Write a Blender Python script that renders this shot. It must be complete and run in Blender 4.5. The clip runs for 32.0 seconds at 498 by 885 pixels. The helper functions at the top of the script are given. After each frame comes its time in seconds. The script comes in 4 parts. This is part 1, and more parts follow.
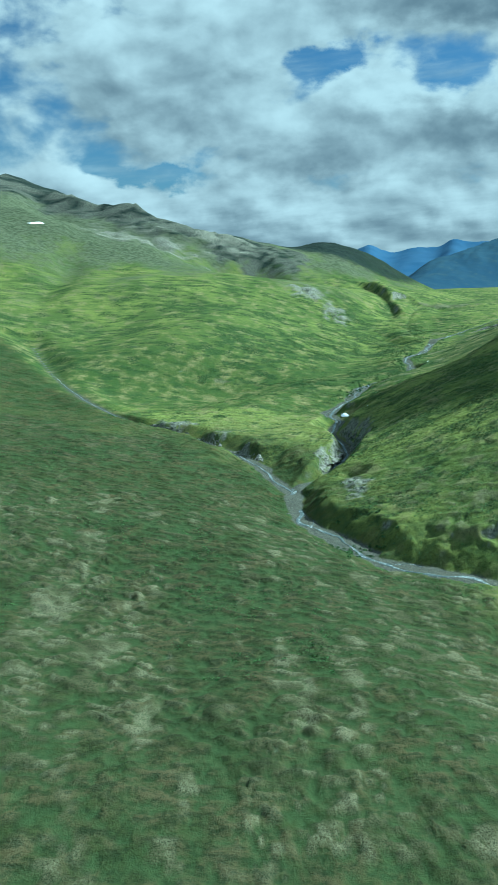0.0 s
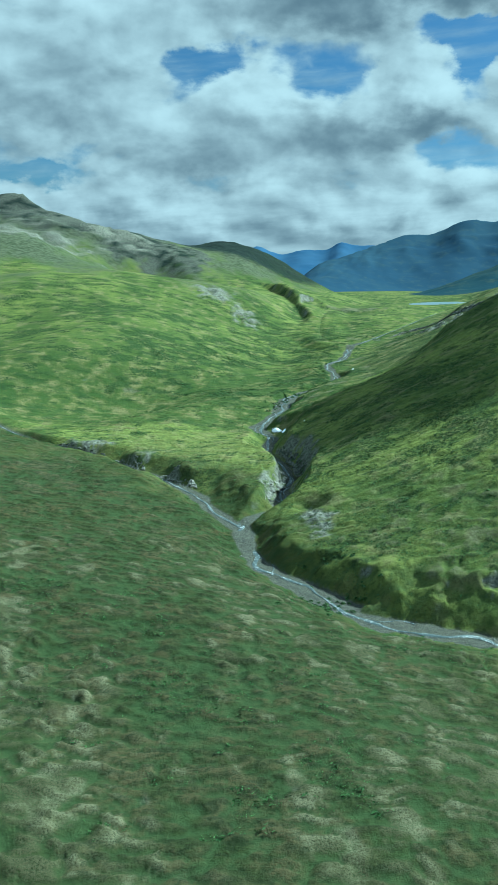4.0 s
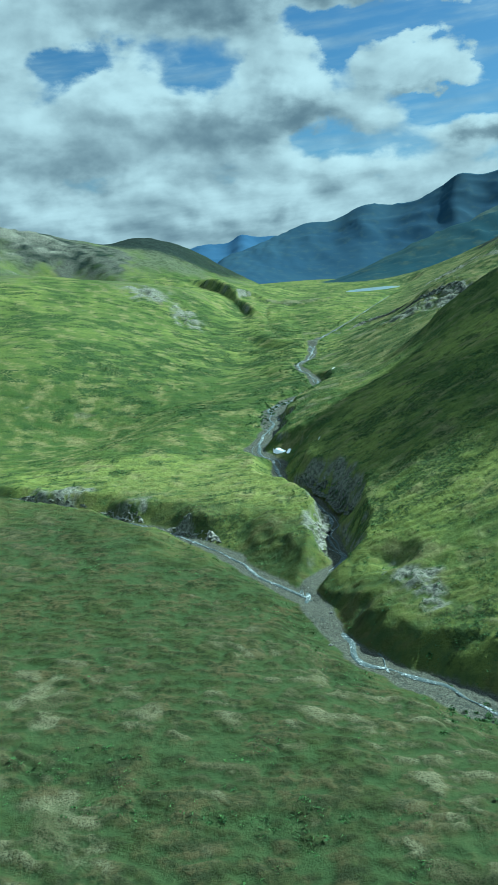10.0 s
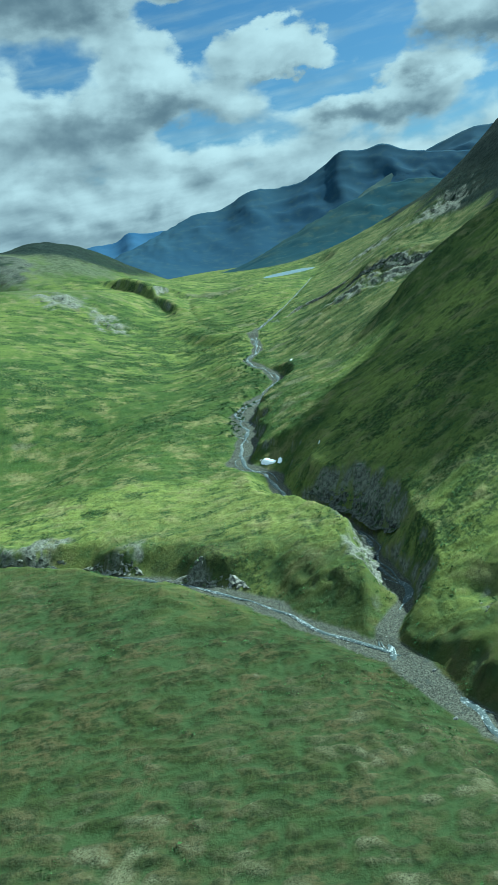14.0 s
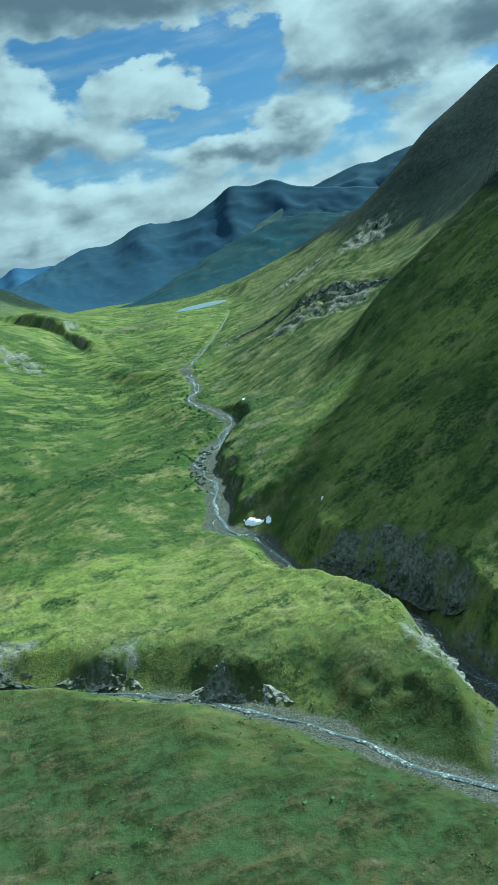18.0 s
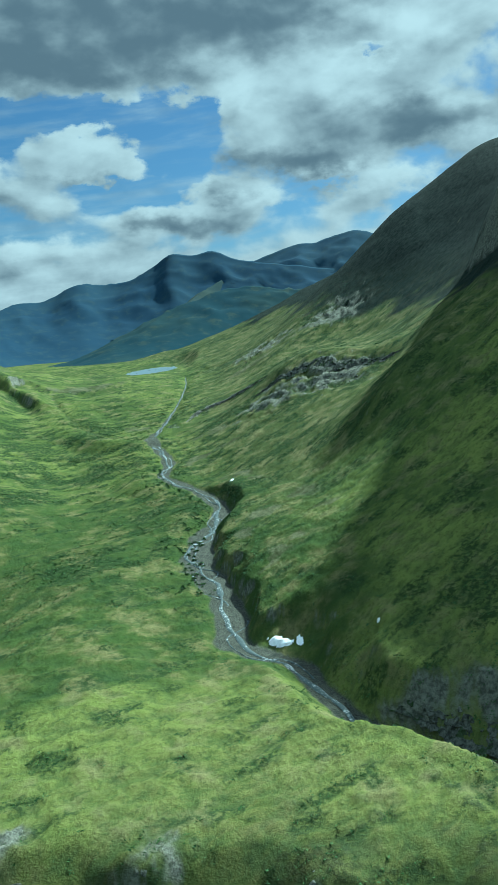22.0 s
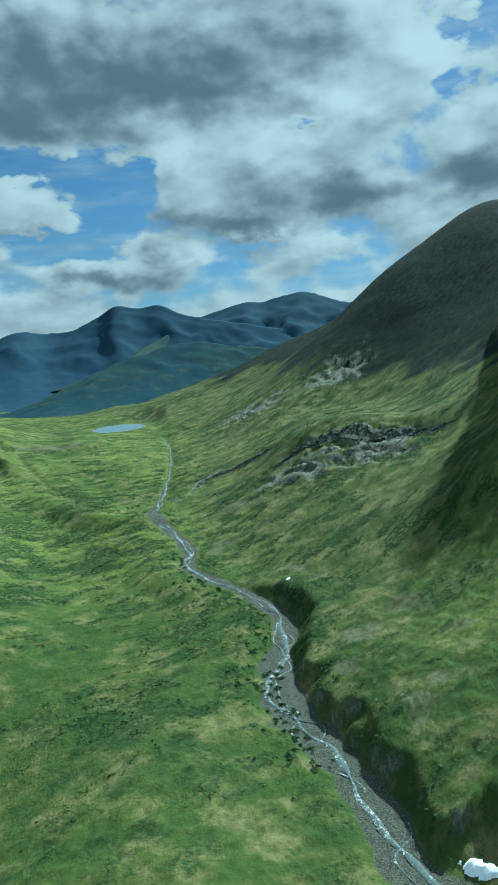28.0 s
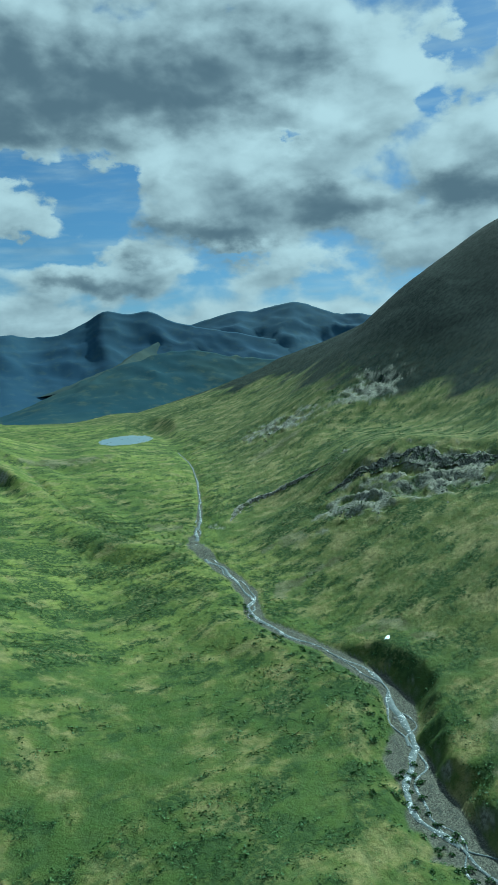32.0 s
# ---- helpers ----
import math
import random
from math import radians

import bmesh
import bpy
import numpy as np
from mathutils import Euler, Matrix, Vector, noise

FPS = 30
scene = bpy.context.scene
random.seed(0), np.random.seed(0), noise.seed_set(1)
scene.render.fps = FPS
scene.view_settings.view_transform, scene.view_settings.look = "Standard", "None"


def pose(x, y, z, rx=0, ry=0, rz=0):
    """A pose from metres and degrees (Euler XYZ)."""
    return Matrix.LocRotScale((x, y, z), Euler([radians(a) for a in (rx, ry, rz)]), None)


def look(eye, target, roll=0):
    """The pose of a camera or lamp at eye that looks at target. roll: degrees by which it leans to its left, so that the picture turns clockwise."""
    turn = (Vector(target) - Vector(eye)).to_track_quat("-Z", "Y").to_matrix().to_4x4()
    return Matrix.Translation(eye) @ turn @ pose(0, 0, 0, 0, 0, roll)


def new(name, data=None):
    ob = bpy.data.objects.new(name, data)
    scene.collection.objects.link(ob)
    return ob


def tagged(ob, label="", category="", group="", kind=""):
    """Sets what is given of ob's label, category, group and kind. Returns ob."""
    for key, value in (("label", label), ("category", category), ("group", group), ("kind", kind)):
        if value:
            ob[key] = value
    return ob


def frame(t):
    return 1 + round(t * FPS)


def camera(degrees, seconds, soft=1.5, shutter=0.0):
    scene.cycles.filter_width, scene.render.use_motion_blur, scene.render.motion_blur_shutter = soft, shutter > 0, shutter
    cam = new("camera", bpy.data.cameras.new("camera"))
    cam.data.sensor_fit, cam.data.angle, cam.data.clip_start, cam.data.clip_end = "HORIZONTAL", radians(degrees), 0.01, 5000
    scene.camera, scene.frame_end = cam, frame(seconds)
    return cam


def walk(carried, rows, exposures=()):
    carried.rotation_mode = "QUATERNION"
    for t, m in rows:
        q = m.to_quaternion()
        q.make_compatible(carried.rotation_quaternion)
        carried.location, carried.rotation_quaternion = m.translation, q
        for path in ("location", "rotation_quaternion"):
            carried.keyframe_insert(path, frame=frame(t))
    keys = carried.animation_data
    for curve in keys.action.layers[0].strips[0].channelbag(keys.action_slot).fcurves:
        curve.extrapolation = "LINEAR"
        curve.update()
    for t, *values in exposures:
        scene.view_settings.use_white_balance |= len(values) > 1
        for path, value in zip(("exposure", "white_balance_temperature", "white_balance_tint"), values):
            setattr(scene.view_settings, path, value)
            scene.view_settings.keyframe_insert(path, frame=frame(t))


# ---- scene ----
cam = camera(33.6, 32.0, soft=1.0)
METRES, EYE, TILT, LEAN, TURN = 850.0, 170.0, -12.0, 0.0, 0.0
ROWS = [
    (0.0, 0.0, 0.0, 0.0, 0.0, 0.0, -0.0),
    (0.5, -0.0053, 0.0146, 0.0025, 0.17, -0.22, 0.17),
    (1.0, -0.0103, 0.0291, 0.005, 0.29, -0.37, 0.37),
    (1.5, -0.0159, 0.043, 0.0077, 0.23, -0.51, 0.42),
    (2.0, -0.0216, 0.0572, 0.0102, -0.25, -0.61, 0.32),
    (2.5, -0.0272, 0.0715, 0.0128, -1.51, -0.63, 0.21),
    (3.0, -0.0325, 0.0844, 0.0153, -3.49, -0.51, 0.14),
    (3.5, -0.0367, 0.0994, 0.0169, -5.89, -0.2, 0.51),
    (4.0, -0.0432, 0.1132, 0.0204, -8.16, 0.01, 0.57),
    (4.5, -0.0492, 0.1276, 0.0229, -9.66, 0.16, 1.0),
    (6.5, -0.0712, 0.1839, 0.0335, -11.65, 0.01, 3.31),
    (7.0, -0.0763, 0.1988, 0.0362, -12.14, 0.04, 3.77),
    (7.5, -0.0813, 0.2134, 0.0388, -12.68, 0.1, 4.15),
    (8.0, -0.0864, 0.228, 0.0417, -13.2, 0.09, 4.4),
    (8.5, -0.0909, 0.2418, 0.0443, -13.6, 0.02, 4.67),
    (9.0, -0.096, 0.2567, 0.047, -13.98, -0.12, 4.91),
    (9.5, -0.1007, 0.2716, 0.0498, -14.36, -0.33, 5.31),
    (10.0, -0.1056, 0.2864, 0.0525, -14.92, -0.58, 5.79),
    (10.5, -0.11, 0.3015, 0.0554, -15.72, -0.88, 6.48),
    (11.0, -0.1142, 0.3166, 0.0584, -16.74, -1.22, 7.33),
    (11.5, -0.1183, 0.3308, 0.061, -17.82, -1.51, 8.18),
    (12.0, -0.1223, 0.3458, 0.064, -18.94, -1.77, 9.17),
    (12.5, -0.1262, 0.361, 0.067, -19.87, -1.94, 10.12),
    (13.0, -0.1294, 0.3767, 0.0702, -20.58, -2.03, 11.1),
    (13.5, -0.1328, 0.3922, 0.0732, -21.14, -2.03, 11.99),
    (15.5, -0.1424, 0.4534, 0.0858, -24.45, -2.2, 14.27),
    (16.0, -0.1444, 0.4691, 0.0893, -25.63, -2.2, 14.5),
    (16.5, -0.1461, 0.4845, 0.0927, -26.75, -2.13, 14.72),
    (17.0, -0.1474, 0.4995, 0.0958, -27.77, -2.0, 14.8),
    (17.5, -0.149, 0.5148, 0.0993, -28.85, -1.8, 14.71),
    (18.0, -0.15, 0.5307, 0.1026, -29.9, -1.57, 14.47),
    (18.5, -0.1507, 0.5464, 0.1063, -30.9, -1.37, 14.05),
    (19.0, -0.1516, 0.5617, 0.1099, -31.78, -1.06, 13.5),
    (19.5, -0.1516, 0.5773, 0.1132, -32.48, -0.65, 13.01),
    (20.0, -0.1517, 0.5919, 0.1164, -33.07, -0.17, 12.56),
    (20.5, -0.1518, 0.6078, 0.12, -33.71, 0.35, 12.03),
    (21.0, -0.1507, 0.6235, 0.1232, -34.33, 0.93, 11.69),
    (21.5, -0.1505, 0.6386, 0.1268, -35.11, 1.47, 11.3),
    (22.0, -0.1499, 0.6543, 0.1303, -35.9, 1.95, 11.01),
    (22.5, -0.1492, 0.6685, 0.1336, -36.56, 2.35, 10.78),
    (23.0, -0.1482, 0.6841, 0.1375, -37.21, 2.69, 10.6),
    (23.5, -0.1473, 0.6992, 0.1411, -37.8, 2.98, 10.55),
    (24.0, -0.146, 0.7146, 0.1448, -38.45, 3.16, 10.49),
    (24.5, -0.1444, 0.7302, 0.1486, -39.09, 3.22, 10.44),
    (26.5, -0.1387, 0.7892, 0.1632, -40.8, 3.72, 9.89),
    (27.0, -0.1367, 0.8049, 0.1673, -41.03, 4.05, 9.75),
    (27.5, -0.1354, 0.8194, 0.1709, -41.19, 4.5, 9.63),
    (28.0, -0.1337, 0.8346, 0.1749, -41.28, 4.96, 9.45),
    (28.5, -0.1317, 0.8487, 0.1785, -41.32, 5.31, 9.38),
    (29.0, -0.1295, 0.8642, 0.1825, -41.46, 5.56, 9.2),
    (29.5, -0.128, 0.8789, 0.1863, -41.7, 5.71, 8.96),
    (30.0, -0.126, 0.8938, 0.19, -42.02, 5.81, 8.67),
    (30.5, -0.1243, 0.9088, 0.1943, -42.36, 5.8, 8.37),
    (31.0, -0.1224, 0.9227, 0.1978, -42.66, 5.76, 8.2),
    (31.5, -0.1205, 0.938, 0.202, -42.9, 5.57, 8.16),
    (32.0, -0.119, 0.9525, 0.2058, -43.02, 5.36, 8.25),
]
walk(cam, [(t, pose(0, 0, EYE, TILT, LEAN, TURN) @ pose(METRES * x, METRES * y, METRES * z, 90 + pitch, roll, yaw)) for t, x, y, z, yaw, pitch, roll in ROWS],
     exposures=[(0, 1.45, 4600, -20), (16, 1.40, 4760, -20), (26, 1.26, 4740, -19), (32, 1.16, 4740, -19)])

# ---- world and sun ----
SUN_AZ, SUN_EL = 14.0, 40.0          # degrees: from +x towards +y, and above the level


def nodes_of(tree):
    """Small helper to add linked nodes to a tree."""
    tree.nodes.clear()

    def add(kind, inputs=(), **props):
        n = tree.nodes.new(kind)
        for k, v in props.items():
            setattr(n, k, v)
        for k, v in (inputs.items() if isinstance(inputs, dict) else enumerate(inputs)):
            if v is None:
                continue
            if isinstance(v, bpy.types.NodeSocket):
                tree.links.new(v, n.inputs[k])
            else:
                n.inputs[k].default_value = v
        return n
    return add


def math_node(add, op, *values, clamp=False):
    return add("ShaderNodeMath", list(values), operation=op, use_clamp=clamp).outputs[0]


def mix_col(add, fac, a, b, blend="MIX"):
    n = add("ShaderNodeMix", {0: fac, 6: a, 7: b}, data_type="RGBA", blend_type=blend)
    return n.outputs[2]


def smooth(add, v, lo, hi):
    return add("ShaderNodeMapRange", {0: v, 1: lo, 2: hi, 3: 0.0, 4: 1.0}, interpolation_type="SMOOTHSTEP").outputs[0]


def rgb(r, g, b):
    return (r, g, b, 1.0)


def make_world():
    w = bpy.data.worlds.new("sky")
    scene.world = w
    w.use_nodes = True
    add = nodes_of(w.node_tree)
    sky = add("ShaderNodeTexSky", sky_type="NISHITA", sun_disc=False, sun_elevation=radians(SUN_EL),
              sun_rotation=radians(90 - SUN_AZ), air_density=1.0, dust_density=0.6, ozone_density=2.0)
    co = add("ShaderNodeTexCoord").outputs["Generated"]
    x, y, z = add("ShaderNodeSeparateXYZ", [co]).outputs
    # bearing from +y towards +x and elevation, in degrees
    az = math_node(add, "MULTIPLY", math_node(add, "ARCTAN2", x, y), 57.2958)
    el = math_node(add, "MULTIPLY", math_node(add, "ARCSINE", z), 57.2958)

    def cloud_noise(wide, tall, scale, detail, rough, shift=(0.0, 0.0), lean=0.0, distort=0.0, out=0):
        """Noise on bearing and elevation: wide and tall are degrees for one unit."""
        u = math_node(add, "ADD", math_node(add, "DIVIDE", az, wide), shift[0])
        v = math_node(add, "ADD", math_node(add, "DIVIDE", el, tall), shift[1])
        if lean:
            v = math_node(add, "ADD", v, math_node(add, "MULTIPLY", u, lean))
        p = add("ShaderNodeCombineXYZ", [u, v, 0.0]).outputs[0]
        return add("ShaderNodeTexNoise", {"Vector": p, "Scale": scale, "Detail": detail, "Roughness": rough, "Distortion": distort}).outputs[out]

    n_puff = cloud_noise(7.0, 4.4, 1.35, 8.0, 0.48, distort=0.15)
    n_lit = cloud_noise(7.0, 4.4, 1.35, 8.0, 0.48, shift=(0.10, 0.16), distort=0.15)
    n_soft = cloud_noise(7.0, 4.4, 1.5, 2.0, 0.45, shift=(0.22, 0.34))
    n_soft0 = cloud_noise(7.0, 4.4, 1.5, 2.0, 0.45)
    n_streak = cloud_noise(9.0, 1.5, 1.2, 7.0, 0.55, lean=-0.5)
    n_streak_lit = cloud_noise(9.0, 1.5, 1.2, 7.0, 0.55, shift=(0.0, 0.30), lean=-0.5)
    warp = add("ShaderNodeSeparateXYZ", [cloud_noise(6.0, 3.6, 1.4, 7.0, 0.58, shift=(3.1, 7.7), out=1)])
    az_w = math_node(add, "ADD", az, math_node(add, "MULTIPLY", math_node(add, "SUBTRACT", warp.outputs[0], 0.5), 9.0))
    el_w = math_node(add, "ADD", el, math_node(add, "MULTIPLY", math_node(add, "SUBTRACT", warp.outputs[1], 0.5), 5.0))
    low = math_node(add, "SUBTRACT", 1.0, smooth(add, el, 3.5, 7.0))
    dens = math_node(add, "MULTIPLY", math_node(add, "SUBTRACT", n_puff, 0.47), 1.9)
    dens = math_node(add, "ADD", dens, math_node(add, "MULTIPLY", low, math_node(add, "ADD", 0.35, math_node(add, "MULTIPLY", n_streak, 0.4))))
    grey = math_node(add, "MULTIPLY", math_node(add, "SUBTRACT", n_soft, n_soft0), 0.6)
    for c_az, c_el, w_az, h_el, amount, dark in CLOUDS:
        u = math_node(add, "DIVIDE", math_node(add, "SUBTRACT", az_w, c_az), w_az)
        v = math_node(add, "DIVIDE", math_node(add, "SUBTRACT", el_w, c_el), h_el)
        r2 = math_node(add, "ADD", math_node(add, "MULTIPLY", u, u), math_node(add, "MULTIPLY", v, v))
        g = math_node(add, "EXPONENT", math_node(add, "MULTIPLY", r2, -1.0))
        dens = math_node(add, "ADD", dens, math_node(add, "MULTIPLY", g, amount))
        if amount > 0:
            side = math_node(add, "ADD", math_node(add, "MULTIPLY", v, -0.42), math_node(add, "MULTIPLY", u, -0.14))
            grey = math_node(add, "ADD", grey, math_node(add, "MULTIPLY", g, math_node(add, "ADD", dark, side)))
    cover = math_node(add, "MAXIMUM", smooth(add, dens, -0.10, 0.30), math_node(add, "MULTIPLY", smooth(add, n_streak, 0.40, 0.75), 0.45))
    edge = math_node(add, "SUBTRACT", n_lit, n_puff)
    streak = math_node(add, "MULTIPLY", math_node(add, "SUBTRACT", n_streak_lit, n_streak), low)
    shade = math_node(add, "ADD", math_node(add, "MULTIPLY", smooth(add, dens, 0.15, 1.0), 0.38), math_node(add, "MULTIPLY", edge, 2.3))
    shade = math_node(add, "ADD", shade, math_node(add, "MULTIPLY", streak, 0.9))
    shade = math_node(add, "ADD", shade, math_node(add, "ADD", grey, 0.25))
    shade = smooth(add, shade, -0.45, 1.30)
    cloud = mix_col(add, shade, rgb(0.655, 0.665, 0.635), rgb(0.140, 0.166, 0.188))
    blue = add("ShaderNodeVectorMath", [sky.outputs[0], (0.045, 0.053, 0.060)], operation="MULTIPLY").outputs[0]
    zenith = math_node(add, "ADD", 1.0, math_node(add, "MULTIPLY", smooth(add, el, 24.0, 70.0), 2.6))
    cloud = add("ShaderNodeVectorMath", [cloud, add("ShaderNodeCombineXYZ", [zenith, zenith, zenith]).outputs[0]], operation="MULTIPLY").outputs[0]
    col = mix_col(add, cover, blue, cloud)
    bg = add("ShaderNodeBackground", {"Color": col, "Strength": 0.44})
    add("ShaderNodeOutputWorld", [bg.outputs[0]])


# clouds: bearing, elevation, half width, half height (degrees), amount (minus: a gap of blue), greyness
CLOUDS = [
    (7.5, 9.9, 3.6, 2.2, 0.65, -0.30), (3.5, 7.3, 6.0, 1.7, 0.55, 0.16), (13.6, 8.6, 4.5, 2.2, 0.55, 0.28), (-9.0, 13.0, 5.0, 4.0, 0.5, -0.05), (12.5, 10.5, 1.6, 1.5, 0.35, -0.10), (-1.0, 14.0, 6.0, 3.0, 0.60, -0.08), (-4.0, 10.0, 3.5, 2.0, 0.40, 0.08),
    (19.0, 11.2, 3.0, 1.4, 0.85, -0.42), (28.0, 11.9, 3.0, 1.5, 0.95, -0.45), (20.0, 9.3, 4.5, 1.0, 0.45, 0.40), (27.0, 10.4, 2.6, 0.6, 0.30, 0.35),
    (13.0, 16.6, 9.0, 2.2, 0.65, 0.40), (24.0, 18.3, 8.0, 2.2, 0.80, 0.36), (34.0, 20.0, 7.5, 3.4, 0.95, 0.34), (43.0, 21.8, 6.0, 3.0, 0.70, 0.25), (22.0, 21.5, 9.0, 2.5, 0.6, 0.3),
    (39.0, 14.8, 3.2, 1.9, 0.75, -0.55), (44.5, 14.8, 3.6, 2.4, 0.60, -0.42), (49.0, 17.6, 4.2, 2.8, 0.70, -0.50), (54.0, 20.5, 3.8, 2.4, 0.65, -0.50), (59.5, 16.6, 3.4, 2.2, 0.60, -0.45), (47.5, 22.5, 3.5, 2.0, 0.5, -0.1),
    (41.0, 11.0, 5.5, 1.2, 0.65, 0.48), (50.5, 12.9, 6.0, 1.4, 0.70, 0.45), (58.5, 13.6, 3.0, 1.6, 0.60, 0.40), (36.0, 9.5, 2.0, 0.7, 0.45, 0.30), (33.0, 7.4, 3.2, 0.8, 0.55, 0.42),
    (37.5, 8.4, 4.0, 0.7, 0.45, -0.35), (48.0, 8.6, 6.0, 1.0, 0.45, -0.30), (60.0, 9.5, 6.0, 1.5, 0.50, 0.10), (18.0, 3.0, 50.0, 1.6, 0.40, -0.22), (22.0, 6.0, 6.0, 0.8, 0.3, -0.15),
    (29.7, 9.4, 3.6, 0.9, -0.75, 0.0), (33.2, 12.2, 1.9, 1.7, -0.85, 0.0), (25.0, 14.4, 7.0, 0.7, -0.80, 0.0), (34.0, 14.2, 2.0, 1.0, -0.60, 0.0), (5.5, 13.0, 3.0, 1.3, -0.62, 0.0),
    (58.4, 22.6, 1.8, 1.8, -0.85, 0.0), (56.4, 18.9, 1.5, 0.7, -0.70, 0.0), (45.8, 16.4, 1.6, 0.5, -0.75, 0.0), (43.0, 9.2, 2.0, 0.4, -0.5, 0.0), (-6.5, 5.8, 3.0, 0.6, -0.85, 0.0), (22.5, 12.9, 0.8, 0.8, -0.5, 0.0),
]
make_world()
sun = new("sun", bpy.data.lights.new("sun", "SUN"))
sun.data.energy, sun.data.angle, sun.data.color = 4.8, radians(0.9), (1.0, 0.94, 0.80)
sun.matrix_world = look((math.cos(radians(SUN_AZ)) * math.cos(radians(SUN_EL)) * 900, math.sin(radians(SUN_AZ)) * math.cos(radians(SUN_EL)) * 900, math.sin(radians(SUN_EL)) * 900), (0, 0, 0))
scene.view_settings.exposure = 0.0


# ---- noise and splines ----
def value_noise(x, y, seed=0):
    xi, yi = np.floor(x).astype(np.int64), np.floor(y).astype(np.int64)
    u, v = x - xi, y - yi
    u, v = u * u * u * (u * (u * 6 - 15) + 10), v * v * v * (v * (v * 6 - 15) + 10)

    def lattice(a, b):
        h = (a * 374761393 + b * 668265263 + seed * 144665) & 0x7FFFFFFF
        h = ((h ^ (h >> 13)) * 1274126177) & 0x7FFFFFFF
        return ((h ^ (h >> 16)) & 0xFFFF) / 32767.5 - 1.0
    a, b, c, d = lattice(xi, yi), lattice(xi + 1, yi), lattice(xi, yi + 1), lattice(xi + 1, yi + 1)
    return a + (b - a) * u + (c - a) * v + (a - b - c + d) * u * v


def fbm(x, y, octaves=4, seed=0, gain=0.5):
    total, amp = 0.0, 1.0
    for k in range(octaves):
        total = total + amp * value_noise(x * 2.03 ** k + 17.3 * k, y * 2.03 ** k - 9.1 * k, seed + k)
        amp *= gain
    return total


def ridged(x, y, octaves=4, seed=0):
    total, amp = 0.0, 1.0
    for k in range(octaves):
        total = total + amp * (1 - 2 * np.abs(value_noise(x * 2.1 ** k + 5.7 * k, y * 2.1 ** k + 3.3 * k, seed + k)))
        amp *= 0.5
    return total


def step01(v, lo, hi):
    t = np.clip((v - lo) / (hi - lo), 0, 1)
    return t * t * (3 - 2 * t)


def spline_weights(g, v):
    """Weights of the stations g at the places v: a smooth curve through the stations."""
    v = np.clip(v, g[0], g[-1])
    i = np.clip(np.searchsorted(g, v, side="right") - 1, 0, len(g) - 2)
    h = g[i + 1] - g[i]
    u = (v - g[i]) / h
    w, k = np.zeros((len(v), len(g))), np.arange(len(v))
    np.add.at(w, (k, i), 2 * u ** 3 - 3 * u ** 2 + 1)
    np.add.at(w, (k, i + 1), -2 * u ** 3 + 3 * u ** 2)
    for node, c in ((i, u ** 3 - 2 * u ** 2 + u), (i + 1, u ** 3 - u ** 2)):
        lo, hi = np.maximum(node - 1, 0), np.minimum(node + 1, len(g) - 1)
        s = c * h / (g[hi] - g[lo])
        np.add.at(w, (k, hi), s)
        np.add.at(w, (k, lo), -s)
    return w


def smooth_line(rows, step=4.0):
    """A smooth line through rows of numbers, at about even steps in x and y."""
    a = np.array(rows, float)
    s = np.concatenate([[0], np.cumsum(np.hypot(*np.diff(a[:, :2], axis=0).T))])
    return spline_weights(s, np.arange(0, s[-1], step)) @ a


# ---- the lie of the land: cross sections of the valley ----
# each section: y, x of the valley's line, heights at the offsets below
OFFSETS = np.array([-1300, -800, -500, -330, -200, -100, -30, 30, 100, 200, 330, 500, 800, 1300], float)
STATIONS, MIDDLE, HEIGHTS = [], [], []


def section(y, middle, *heights):
    STATIONS.append(y)
    MIDDLE.append(middle)
    HEIGHTS.append(heights)


section(-400, 300, -26, -22, -10, -1, 6, 14, 25, 40, 65, 108, 172, 262, 426, 701)
section(-50, 240, 132, 51, 18, 9, 6, 4, 6, 16, 39, 86, 158, 250, 412, 686)
section(250, 170, 260, 126, 49, 17, 10, 11, 3, 3, 21, 71, 143, 236, 398, 671)
section(400, 125, 315, 161, 70, 28, 12, 11, 3, 3, 25, 73, 142, 231, 390, 662)
section(520, 60, 345, 180, 81, 38, 23, 15, 6, 14, 38, 84, 147, 232, 384, 653)
section(640, 48, 359, 183, 81, 39, 25, 15, 11, 22, 52, 98, 158, 236, 380, 639)
section(760, 80, 361, 180, 73, 32, 23, 18, 21, 34, 66, 108, 169, 248, 386, 619)
section(880, 105, 354, 176, 63, 24, 19, 25, 19, 38, 63, 110, 181, 264, 400, 590)
section(1000, 160, 338, 171, 59, 26, 10, 29, 31, 44, 63, 125, 190, 272, 412, 549)
section(1120, 215, 319, 152, 64, 66, 46, 32, 38, 45, 71, 108, 171, 264, 411, 495)
section(1250, 265, 302, 142, 84, 94, 68, 41, 49, 55, 77, 128, 146, 236, 416, 429)
section(1400, 365, 296, 150, 141, 110, 71, 62, 68, 75, 89, 124, 161, 263, 448, 372)
section(1580, 510, 308, 184, 158, 129, 85, 92, 94, 96, 116, 165, 247, 366, 492, 300)
section(1800, 640, 321, 264, 165, 127, 109, 101, 98, 106, 123, 160, 225, 312, 412, 288)
section(2100, 740, 377, 208, 222, 138, 87, 91, 101, 110, 122, 152, 198, 258, 315, 265)
section(2600, 850, 94, 92, 96, 97, 98, 96, 97, 96, 96, 98, 118, 122, 179, 231)
STATIONS, MIDDLE, HEIGHTS = np.array(STATIONS, float), np.array(MIDDLE, float), np.array(HEIGHTS, float)

